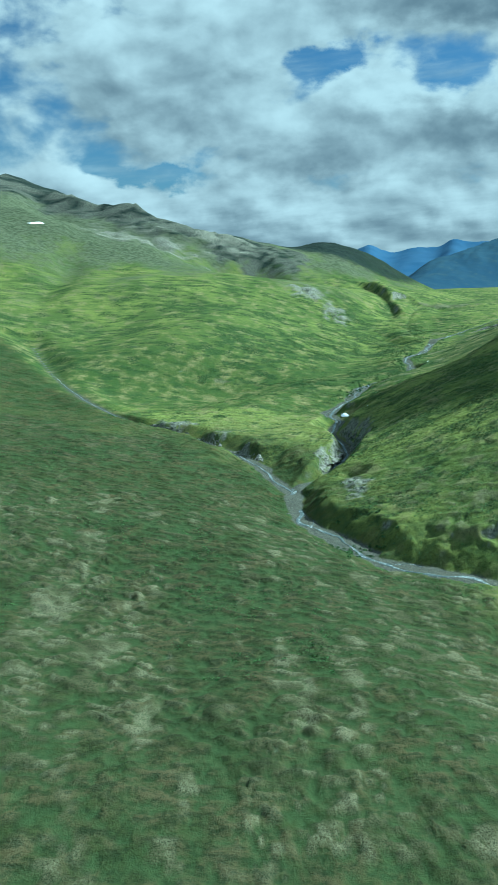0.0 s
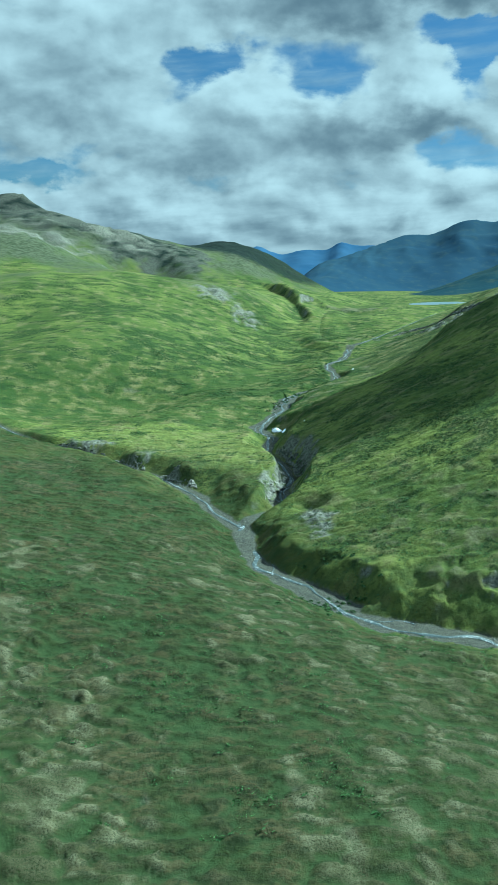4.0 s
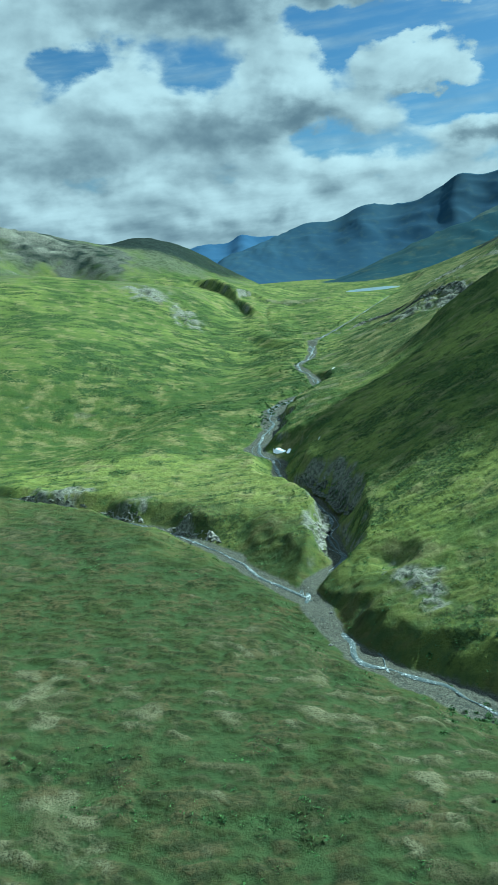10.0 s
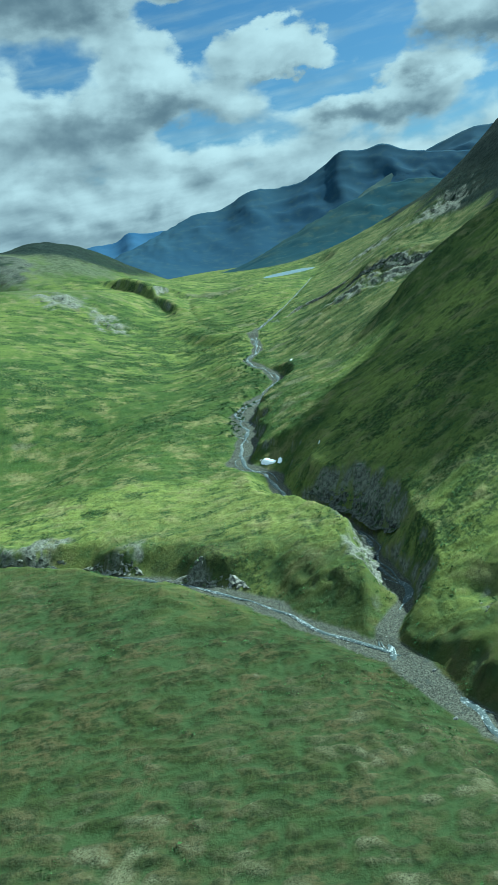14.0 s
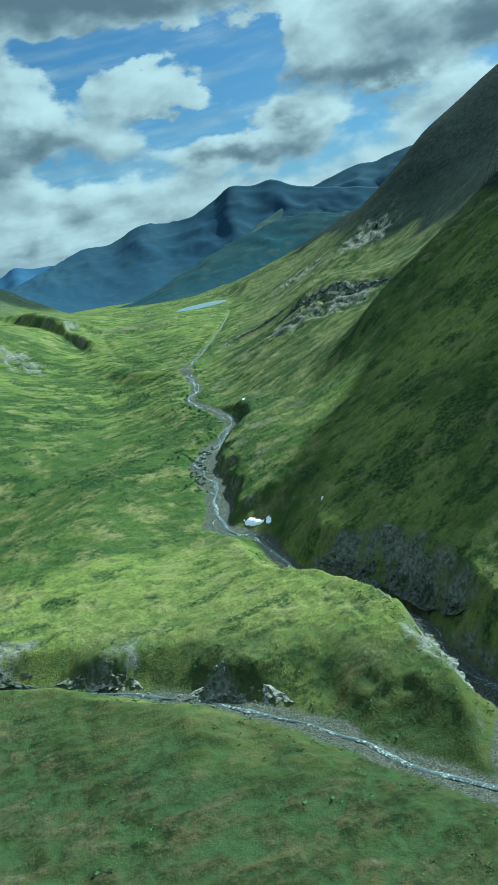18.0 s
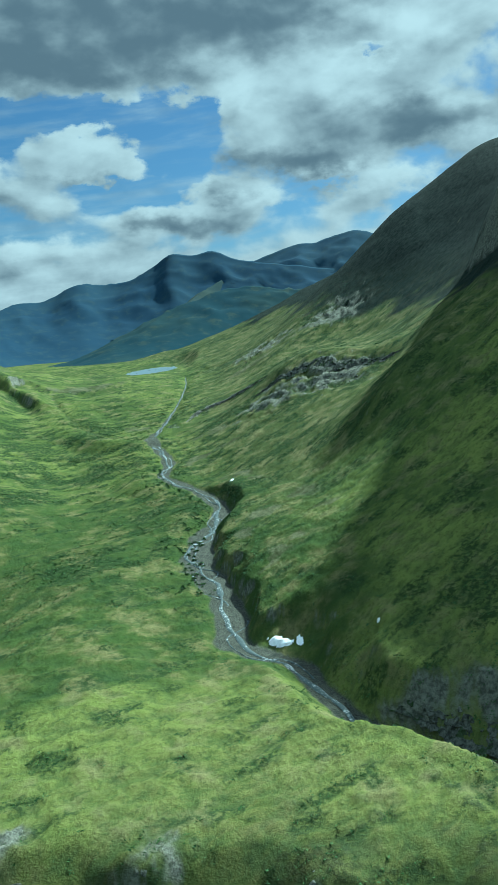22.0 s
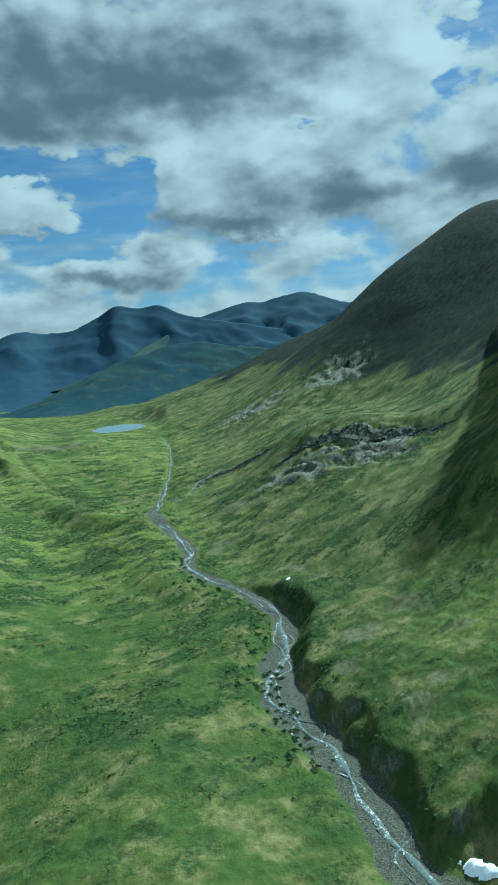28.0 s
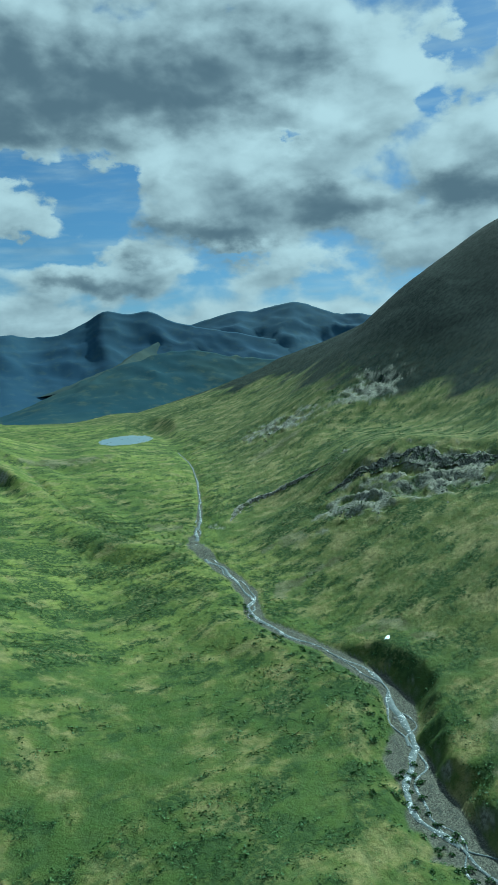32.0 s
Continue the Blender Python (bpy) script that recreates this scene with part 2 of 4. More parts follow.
# the creek, from its lower end up: x, y, z, half width of the gravel, slope of the bank on its left and on its right (looking upstream)
CREEK = [
    (700, -300, -26, 9, .4, .5), (580, 60, -20, 9, .4, .5), (450, 230, -16, 9, .45, .7), (330, 330, -12, 9, .5, .9), (230, 385, -9, 9, .5, 1.0), (140, 438, -6, 8, .45, 1.05), (107, 458, -5.5, 8, .45, 1.05), (78, 478, -5, 9, .45, 1.05),
    (60, 506, -3, 9, .4, 1.05), (44, 531, -2, 8, .4, 1.0), (35, 560, -1, 7, .4, 1.0), (33, 595, 1, 6, .4, 1.05), (40, 620, 2, 4, .9, 1.1),
]
CREEK += [
    (64, 642, 3, 4.5, 1.0, 1.4), (75, 678, 5, 4.5, 1.1, 1.5), (86, 708, 6, 4.5, 1.1, 1.55), (88, 727, 7, 4.5, 1.1, 1.55), (88, 755, 9, 4.5, 1.0, 1.5),
    (79, 784, 10, 4.5, .9, 1.35), (82, 800, 11, 4.5, .7, 1.2), (89, 823, 12, 5, .6, 1.0), (95, 845, 13, 6.5, .5, .8), (88, 860, 14, 7, .4, .6),
]
CREEK += [
    (87, 880, 16, 7, .4, .9), (103, 902, 18, 8, .4, 1.3), (121, 942, 22, 10.5, .45, 1.4), (130, 970, 25, 11.5, .45, 1.4), (150, 1000, 28, 10, .45, 1.4),
    (170, 1020, 30, 7, .4, 1.2), (203, 1050, 34, 6, .4, 1.2), (214, 1080, 38, 6, .35, 1.2), (217, 1115, 42, 5.5, .35, 1.0), (222, 1160, 45, 5.5, .35, 1.0),
]
CREEK += [
    (250, 1197, 48, 6, .3, .8), (276, 1258, 54, 5, .3, .7), (293, 1300, 57, 6, .3, .6), (327, 1337, 62, 3, .4, .5), (395, 1415, 73, 1.4, .4, .4),
    (500, 1552, 88, 0.8, .4, .4), (590, 1690, 94, 0.7, .3, .3),
]
LOWER = [(140, 438, -6, 0), (230, 385, -9, 0), (330, 330, -12, 0), (450, 230, -16, 0), (580, 60, -20, 0), (700, -300, -26, 0)]
BROOK = [
    (31, 607, 1.5, 5, .5, .42), (17, 650, 3, 5, .35, .45), (10, 680, 4, 6, .35, .45), (-7, 713, 5, 4.5, .45, .52), (-35, 750, 7, 3, .6, .6),
    (-60, 773, 9, 2.5, .7, .68), (-92, 793, 12, 2.5, .7, .7), (-125, 830, 16, 2.5, .6, .65), (-190, 925, 25, 3, .4, .5), (-250, 1040, 38, 2, .4, .4), (-300, 1150, 60, 2, .4, .4),
]
SPRING = [
    (300, 1305, 58, 1.5, .4, .4), (270, 1330, 60, 1.2, .4, .4), (262, 1370, 64, 1.2, .4, .4), (272, 1430, 70, 1.2, .4, .4), (300, 1540, 84, 1.2, .4, .4), (330, 1625, 92, 1.2, .4, .4),
]
# narrow runnels in the meadow, lined with scrub: x, y
RUNNELS = [[(150, 1412), (189, 1392), (210, 1379), (230, 1354), (248, 1316), (262, 1290)], [(290, 1492), (309, 1484), (346, 1472), (369, 1448), (388, 1420)], [(395, 1415), (450, 1485), (500, 1552), (545, 1620), (590, 1690)],
           [(300, 1305), (270, 1330), (262, 1370), (272, 1430), (300, 1540)], [(150, 1330), (190, 1312), (225, 1290), (250, 1262)]]
CREEK_LINE, BROOK_LINE, SPRING_LINE = smooth_line(CREEK), smooth_line(BROOK), smooth_line(SPRING)


def near_line(x, y, line):
    """Distance to a line, with the line's other values and the side (+1: right, looking up the line)."""
    best = np.full(x.shape, 1e9)
    vals = np.zeros(x.shape + (line.shape[1] - 2,))
    side = np.ones(x.shape)
    for a, b in zip(line[:-1], line[1:]):
        dx, dy = b[0] - a[0], b[1] - a[1]
        t = np.clip(((x - a[0]) * dx + (y - a[1]) * dy) / (dx * dx + dy * dy), 0, 1)
        ex, ey = x - a[0] - t * dx, y - a[1] - t * dy
        d = ex * ex + ey * ey
        m = d < best
        best[m] = d[m]
        vals[m] = a[2:] + t[m][:, None] * (b[2:] - a[2:])
        side[m] = np.where(ex * dy - ey * dx > 0, 1.0, -1.0)[m]
    return np.sqrt(best), vals, side


def carve(x, y, z, line, reach):
    """Cut a stream's bed and banks into the heights z. Returns z, distance outside the gravel, and the bed's height."""
    out, bed = np.full(x.shape, 999.0), np.zeros(x.shape)
    box = (x > line[:, 0].min() - reach) & (x < line[:, 0].max() + reach) & (y > line[:, 1].min() - reach) & (y < line[:, 1].max() + reach)
    d, v, side = near_line(x[box], y[box], line)
    wob = 1 + 0.35 * fbm(x[box] / 16, y[box] / 16, 3, 5)
    over = d - v[:, 1] * wob
    slope = np.where(side > 0, v[:, 3], v[:, 2]) * np.clip(1 + 0.20 * fbm(x[box] / 26, y[box] / 26, 3, 15), 0.6, 1.5)
    slope = slope * (1 + sum(k * np.exp(-((x[box] - cx) / rx) ** 2 - ((y[box] - cy) / ry) ** 2) for cx, cy, rx, ry, k in STEEP))
    rise = np.maximum(over, 0) * slope + np.maximum(over - 55, 0) * 1.3
    rise = rise + np.clip(over / 6, 0, 1) * (0.5 * fbm(x[box] / 8, y[box] / 8, 4, 11) + 0.9 * fbm(x[box] / 30, y[box] / 30, 2, 12))
    zz = z[box]
    lifted = np.maximum(zz, v[:, 0] + 0.8 + 0.02 * d)
    zz = zz + (lifted - zz) * (1 - step01(d, 15, min(45, reach)))
    top = v[:, 0] + rise
    k = 1.5
    h = np.clip(0.5 + 0.5 * (zz - top) / k, 0, 1)
    cut = zz * (1 - h) + top * h - k * h * (1 - h)
    cut = np.where(over < 0, v[:, 0] + 0.25 * fbm(x[box] / 3, y[box] / 3, 3, 3), cut)
    z[box] = np.where(d < reach, cut, zz)
    out[box], bed[box] = np.where(d < reach, over, 999), v[:, 0]
    return z, out, bed


def base_height(x, y):
    """Heights of the land before the streams are cut, at any places."""
    wy = spline_weights(STATIONS, y)
    wd = spline_weights(OFFSETS, x - wy @ MIDDLE)
    return np.einsum("ni,ij,nj->n", wy, HEIGHTS, wd)


# steep rocky places in the banks: x, y, half sizes, how much steeper
STEEP = [(-4, 716, 15, 10, 2.0), (-36, 759, 14, 9, 1.6), (-82, 793, 28, 12, 1.2), (72, 700, 10, 40, 0.9)]
# crags: x, y, half sizes, height of the rock relief
CRAGS = [
    (-6, 724, 13, 7, 1.5), (-32, 760, 13, 8, 1.8), (-78, 794, 32, 12, 2.0), (63, 668, 8, 22, 1.6), (80, 716, 7, 20, 1.5), (104, 738, 7, 24, 1.2),
    (74, 570, 14, 24, 1.0), (436, 1190, 40, 62, 5), (392, 1214, 40, 40, 3.5), (632, 1545, 46, 60, 3), (722, 1472, 55, 42, 3.5), (98, 1510, 36, 46, 5),
    (150, 1448, 26, 44, 4), (486, 1312, 12, 8, 2), (-230, 1760, 150, 70, 10), (-60, 1840, 100, 50, 8), (340, 1332, 8, 8, 1.5),
]
# steps in the ground: line of x, y, then height and half width
LEDGES = [
    ([(286, 1490), (280, 1540), (275, 1600), (266, 1670), (250, 1730), (220, 1800)], -24, 3.5), ([(300, 1655), (340, 1640), (385, 1630), (450, 1640), (520, 1680)], 8, 5), ([(385, 1290), (430, 1262), (458, 1225), (470, 1180), (478, 1140), (500, 1100)], 15, 9), ([(346, 1318), (370, 1340), (404, 1350), (440, 1334), (476, 1316)], 6, 4),
    ([(560, 1420), (600, 1440), (660, 1440), (720, 1420)], 9, 6), ([(250, 1115), (246, 1075), (228, 1050), (205, 1030)], -5, 4),
]
# high ridges to the east, out of view, added to shade the right slope: crest points x, y, z and the slope of their
# sides
SHADE_RIDGES = [
    ([(800, 800, 606), (800, 835, 628), (800, 880, 644), (800, 920, 646), (800, 970, 640), (800, 1024, 628), (800, 1052, 590), (800, 1074, 545), (800, 1110, 538), (800, 1150, 537), (800, 1168, 480), (800, 1190, 400)], 2.4),
]


# dark rocky crest on the skyline: x, y, z
CREST = [(-640, 1985, 372, 0), (-513, 1950, 354, 0), (-474, 1950, 342, 0), (-396, 1920, 327, 0), (-330, 1910, 308, 0), (-291, 1900, 314, 0), (-245, 1890, 303, 0), (-178, 1870, 271, 0), (-126, 1860, 249, 0), (-93, 1860, 249, 0), (-48, 1850, 223, 0), (5, 1840, 190, 0), (60, 1830, 150, 0)]


def ellipse(x, y, cx, cy, rx, ry):
    return np.exp(-((x - cx) / rx) ** 2 - ((y - cy) / ry) ** 2)


def land(x, y):
    """Heights and masks of the land at places x, y (flat arrays)."""
    z = np.concatenate([base_height(a, b) for a, b in zip(np.array_split(x, 12), np.array_split(y, 12))])
    mid = np.interp(y, STATIONS, MIDDLE)
    d = x - mid
    high = step01(z, 70, 220) * step01(np.abs(d), 120, 300) * (1 - 0.75 * step01(d, 120, 250) * step01(y, 1200, 1350))
    z = z + fbm(x / 90, y / 90, 3, 21) * (1.0 + 5 * high) + high * 2.2 * (ridged(x / 150, y / 190, 3, 31) - 0.4)
    rills = step01(z, 45, 110) * step01(np.abs(d), 60, 160) * (1 - 0.8 * step01(y, 1100, 1300)) * (1 - step01(np.abs(d), 360, 560))
    along = (y - 0.35 * x) / 26
    z = z + rills * 1.6 * ridged(along, x / 240, 3, 51)
    z = z + fbm(x / 14, y / 14, 3, 41) * 0.3
    for line, tall, half in LEDGES:
        a = smooth_line([(*p, 0.0 if k in (0, len(line) - 1) else 1.0, 0) for k, p in enumerate(line)], 8.0)
        box = (x > a[:, 0].min() - 120) & (x < a[:, 0].max() + 120) & (y > a[:, 1].min() - 120) & (y < a[:, 1].max() + 120)
        dd, v, side = near_line(x[box], y[box], a)
        fade = (1 - step01(dd, 50, 100)) * np.clip(v[:, 0], 0, 1)
        s = -side * dd + 1.5 * fbm(x[box] / 22, y[box] / 22, 3, 61)
        z[box] += tall * fade * (1 / (1 + np.exp(-np.clip(s / half, -30, 30))) - 1 / (1 + np.exp(-s / 40)))
    a = smooth_line(CREST, 20.0)
    dd, v, _ = near_line(x, y, a)
    wall = v[:, 0] - 4 - 0.62 * dd - 6 * step01(dd, 20, 60) + np.exp(-dd / 60) * (7 * ridged(x / 42, y / 42, 4, 93) - 3)
    z = z - 46 * np.exp(-((y - np.interp(x, [c[0] for c in CREST], [c[1] for c in CREST]) + 120) / 75) ** 2) * step01(x, -520, -380) * (1 - step01(x, 20, 110))
    z = z - 27 * ellipse(x, y, 40, 1705, 130, 90)
    rocky = np.maximum(step01(wall - z, -2, 6), 0.9 * (1 - step01(dd + 25 * fbm(x / 30, y / 30, 3, 96), 45, 95)))
    z = np.maximum(z, wall)
    hollow = ellipse(x, y, -330, 1500, 26, 200) + ellipse(x, y, -520, 1500, 40, 180)
    z = z - 9 * hollow
    rock = 0.55 * rocky * step01(ridged(x / 16, y / 16, 4, 94), -0.1, 0.7)
    for cx, cy, rx, ry, tall in CRAGS:
        e = ellipse(x, y, cx, cy, rx, ry)
        n = ridged(x / (6 + 2 * tall), y / (6 + 2 * tall), 4, 71)
        z = z + e * tall * 0.8 * (n - 0.3)
        rock = np.maximum(rock, step01(e + 0.35 * fbm(x / 11, y / 11, 4, 81), 0.42, 0.75) * step01(n, -0.5, 0.5))
    for crest, steep in SHADE_RIDGES:
        a = smooth_line([(*p, 0, 0) for p in crest], 20.0)
        dd, v, _ = near_line(x, y, a)
        z = np.maximum(z, v[:, 0] - dd * steep + 7 * fbm(x / 60, y / 60, 4, 91))
    dd, v, _ = near_line(x, y, smooth_line(LOWER, 30.0))
    z = np.minimum(z, v[:, 0] + 10 + 0.45 * np.maximum(dd - 15, 0) + 3 * np.maximum(y - 470, 0) + 6 * fbm(x / 50, y / 50, 3, 95))
    dd, _, _ = near_line(x, y, smooth_line([(330, 1005, 0, 0), (400, 1020, 0, 0), (470, 1046, 0, 0), (540, 1062, 0, 0), (660, 1070, 0, 0)], 15.0))
    z = z + 9 * np.exp(-(dd / 24) ** 2)
    lx, ly = x - 648, y - 1890
    lake = np.hypot((lx * 0.67 + ly * 0.74) / 135, (-lx * 0.74 + ly * 0.67) / 36)
    front = step01(y, 1640, 1720) * (1 - step01(y, 1900, 1980)) * step01(d, -240, -150) * (1 - step01(d, 0, 60)) * step01(x, 340, 400)
    z = z + (np.minimum(z, 95 + (y - 1600) * 0.018) - z) * front
    z = np.where(lake < 2.2, z + (100.4 + 2.2 * np.clip(lake - 0.9, 0, 1.3) - z) * (1 - step01(lake, 1.3, 2.2)), z)
    for line in RUNNELS:
        dd, _, _ = near_line(x, y, smooth_line([(*p, 0, 0) for p in line], 12.0))
        z = z - 1.3 * np.exp(-(dd / 2.6) ** 2)
    z, out1, _ = carve(x, y, z, CREEK_LINE, 150)
    z, out2, _ = carve(x, y, z, BROOK_LINE, 70)
    z, out3, _ = carve(x, y, z, SPRING_LINE, 50)
    out = np.minimum(np.minimum(out1, out2), out3 + 1.0)
    # frost hummocks on the open tundra
    bench = step01(out, 8, 25) * (1 - step01(z, 60, 100)) * step01(900 - y, 0, 160)
    wx, wy = x + 2 * fbm(x / 12, y / 12, 2, 101), y + 2 * fbm(x / 12, y / 12, 2, 102)
    ru, rv = 0.93 * wx - 0.36 * wy, 0.36 * wx + 0.93 * wy
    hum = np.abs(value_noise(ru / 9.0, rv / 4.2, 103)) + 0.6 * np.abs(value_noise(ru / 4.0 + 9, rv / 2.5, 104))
    zone = (0.35 + 0.65 * step01(fbm((x + 0.4 * y) / 34, (y - 0.4 * x) / 80, 4, 105), -0.2, 0.5)) * (1 - 0.6 * step01(y, 480, 640))
    open_land = step01(out, 4, 14) * (1 - step01(z, 110, 170)) * (1 - 0.6 * step01(y, 900, 1100))
    z = z + np.maximum(bench * zone, 0.5 * open_land) * 2.5 * (hum - 0.5)
    dark = ellipse(x, y, -14, 300, 20, 75) + ellipse(x, y, -30, 420, 26, 40) + 0.7 * ellipse(x, y, 30, 345, 10, 40) + 0.6 * ellipse(x, y, -70, 470, 20, 25)
    light = ellipse(x, y, -76, 345, 30, 70) + ellipse(x, y, 62, 300, 36, 75) + ellipse(x, y, 16, 300, 6, 50) + 0.7 * ellipse(x, y, 30, 470, 60, 40)
    streak = step01(fbm((x + 0.25 * y) / 9, (y - 0.25 * x) / 34, 4, 112) + 0.9 * light - 0.9 * dark, 0.05, 0.6)
    pale = bench * step01(hum, 0.5, 0.9) * (0.40 * zone + 0.85 * streak)
    for cx, cy, rx, ry in PATCHES:
        pale = np.maximum(pale, 1.1 * step01(ellipse(x, y, cx, cy, rx, ry) + 0.4 * fbm(x / 8, y / 8, 4, 106), 0.45, 0.8))
    pale = pale * (1 - 0.6 * step01(y, 490, 600) * (1 - step01(y, 840, 900)))
    left_side = 1 - step01(d, -320, -120)
    scree = step01(z + 45 * fbm(x / 70, y / 110, 5, 107) + 22 * left_side, 90, 270) * np.maximum(0.3 + 0.7 * left_side, step01(z, 190, 290) * 1.1) * step01(np.abs(d), 100, 220)
    lush = (1 - step01(out, 4, 60)) * step01(fbm(x / 30, y / 30, 3, 108), -0.4, 0.4) * (d < 20) + ellipse(x, y, 20, 820, 120, 130) * 1.0
    shrub = 0.9 * bench * np.clip(dark, 0, 1) + step01(fbm(x / 15, y / 7, 4, 109) + 0.5 * fbm(x / 90, y / 60, 3, 110) + 0.12 * step01(z, 20, 60) - 0.2 * step01(900 - y, 0, 100) * (d < 20), 0.15, 0.6) * step01(out, 1, 5) * (1 - scree) * (0.75 + 0.5 * step01(y, 950, 1100))
    shrub = np.clip(shrub, 0, 1)
    # the near-ground mask marks where cloud shade is painted into the colour
    return z, {"out": out, "rock": rock, "pale": np.clip(pale, 0, 1), "scree": scree, "lush": np.clip(lush, 0, 1), "shrub": shrub, "hum": step01(hum, 0.15, 0.75), "deep": step01(y + 60 * fbm(x / 60, y / 40, 3, 113), 820, 910) * (1 - 0.6 * step01(y, 1080, 1260)) * (1 - step01(d, 40, 120)), "shade_rock": np.maximum(step01(z + 34 * fbm(x / 60, y / 60, 4, 114), 135, 245) * step01(d, 120, 260), np.maximum(0.75 * step01(y, 1860, 1950) * left_side * step01(z, 110, 150), 0.8 * rocky)), "olive": step01(y + 50 * fbm(x / 60, y / 60, 3, 116), 900, 1100) * step01(d, 10, 90), "gold": ellipse(x, y, 10, 760, 90, 90), "cloud_shade": np.maximum(step01(760 - y - 0.35 * (x + 40) + 40 * fbm(x / 50, y / 50, 3, 111), -10, 75) * step01(-d, -60, 40), 0.85 * step01(700 - y - 1.3 * x + 14 * fbm(x / 20, y / 20, 3, 115), 0, 45) * step01(y, 480, 620) * (1 - step01(d, 40, 90)))}


# bare pale ground: x, y, half sizes
PATCHES = [(150, 916, 12, 4), (164, 922, 9, 5), (138, 911, 8, 3), (300, 1178, 14, 8), (262, 1180, 9, 7), (246, 1064, 6, 10), (162, 968, 8, 10), (-94, 518, 13, 20), (-93, 455, 9, 16), (-92, 376, 12, 26), (-64, 325, 12, 20), (-38, 275, 9, 20), (13, 325, 5, 9), (22, 275, 5, 22), (42, 298, 8, 12), (82, 392, 14, 4),
           (152, 922, 7, 14), (272, 1182, 16, 14), (312, 1352, 14, 24), (-37, 1055, 14, 5), (62, 572, 20, 3), (-20, 470, 6, 4), (190, 985, 14, 10), (225, 985, 9, 16), (206, 940, 8, 12), (385, 1650, 90, 18), (250, 1090, 10, 22), (330, 1240, 18, 12), (560, 1480, 40, 16)]


# ---- materials ----
def new_material(name, rough=0.9):
    m = bpy.data.materials.new(name)
    m.use_nodes = True
    add = nodes_of(m.node_tree)
    bsdf = add("ShaderNodeBsdfPrincipled", {"Roughness": rough, "Specular IOR Level": 0.2})
    add("ShaderNodeOutputMaterial", [bsdf.outputs[0]])
    return m, add, bsdf


def link(m, a, b):
    m.node_tree.links.new(a, b)


def noise_at(add, scale, detail=4.0, rough=0.55, stretch=None, distort=0.0):
    co = add("ShaderNodeNewGeometry").outputs["Position"]
    if stretch:
        co = add("ShaderNodeMapping", {"Vector": co, "Rotation": stretch[1], "Scale": stretch[0]}).outputs[0]
    return add("ShaderNodeTexNoise", {"Vector": co, "Scale": scale, "Detail": detail, "Roughness": rough, "Distortion": distort}).outputs[0]


def attr(add, name):
    return add("ShaderNodeAttribute", attribute_name=name, attribute_type="GEOMETRY").outputs["Fac"]


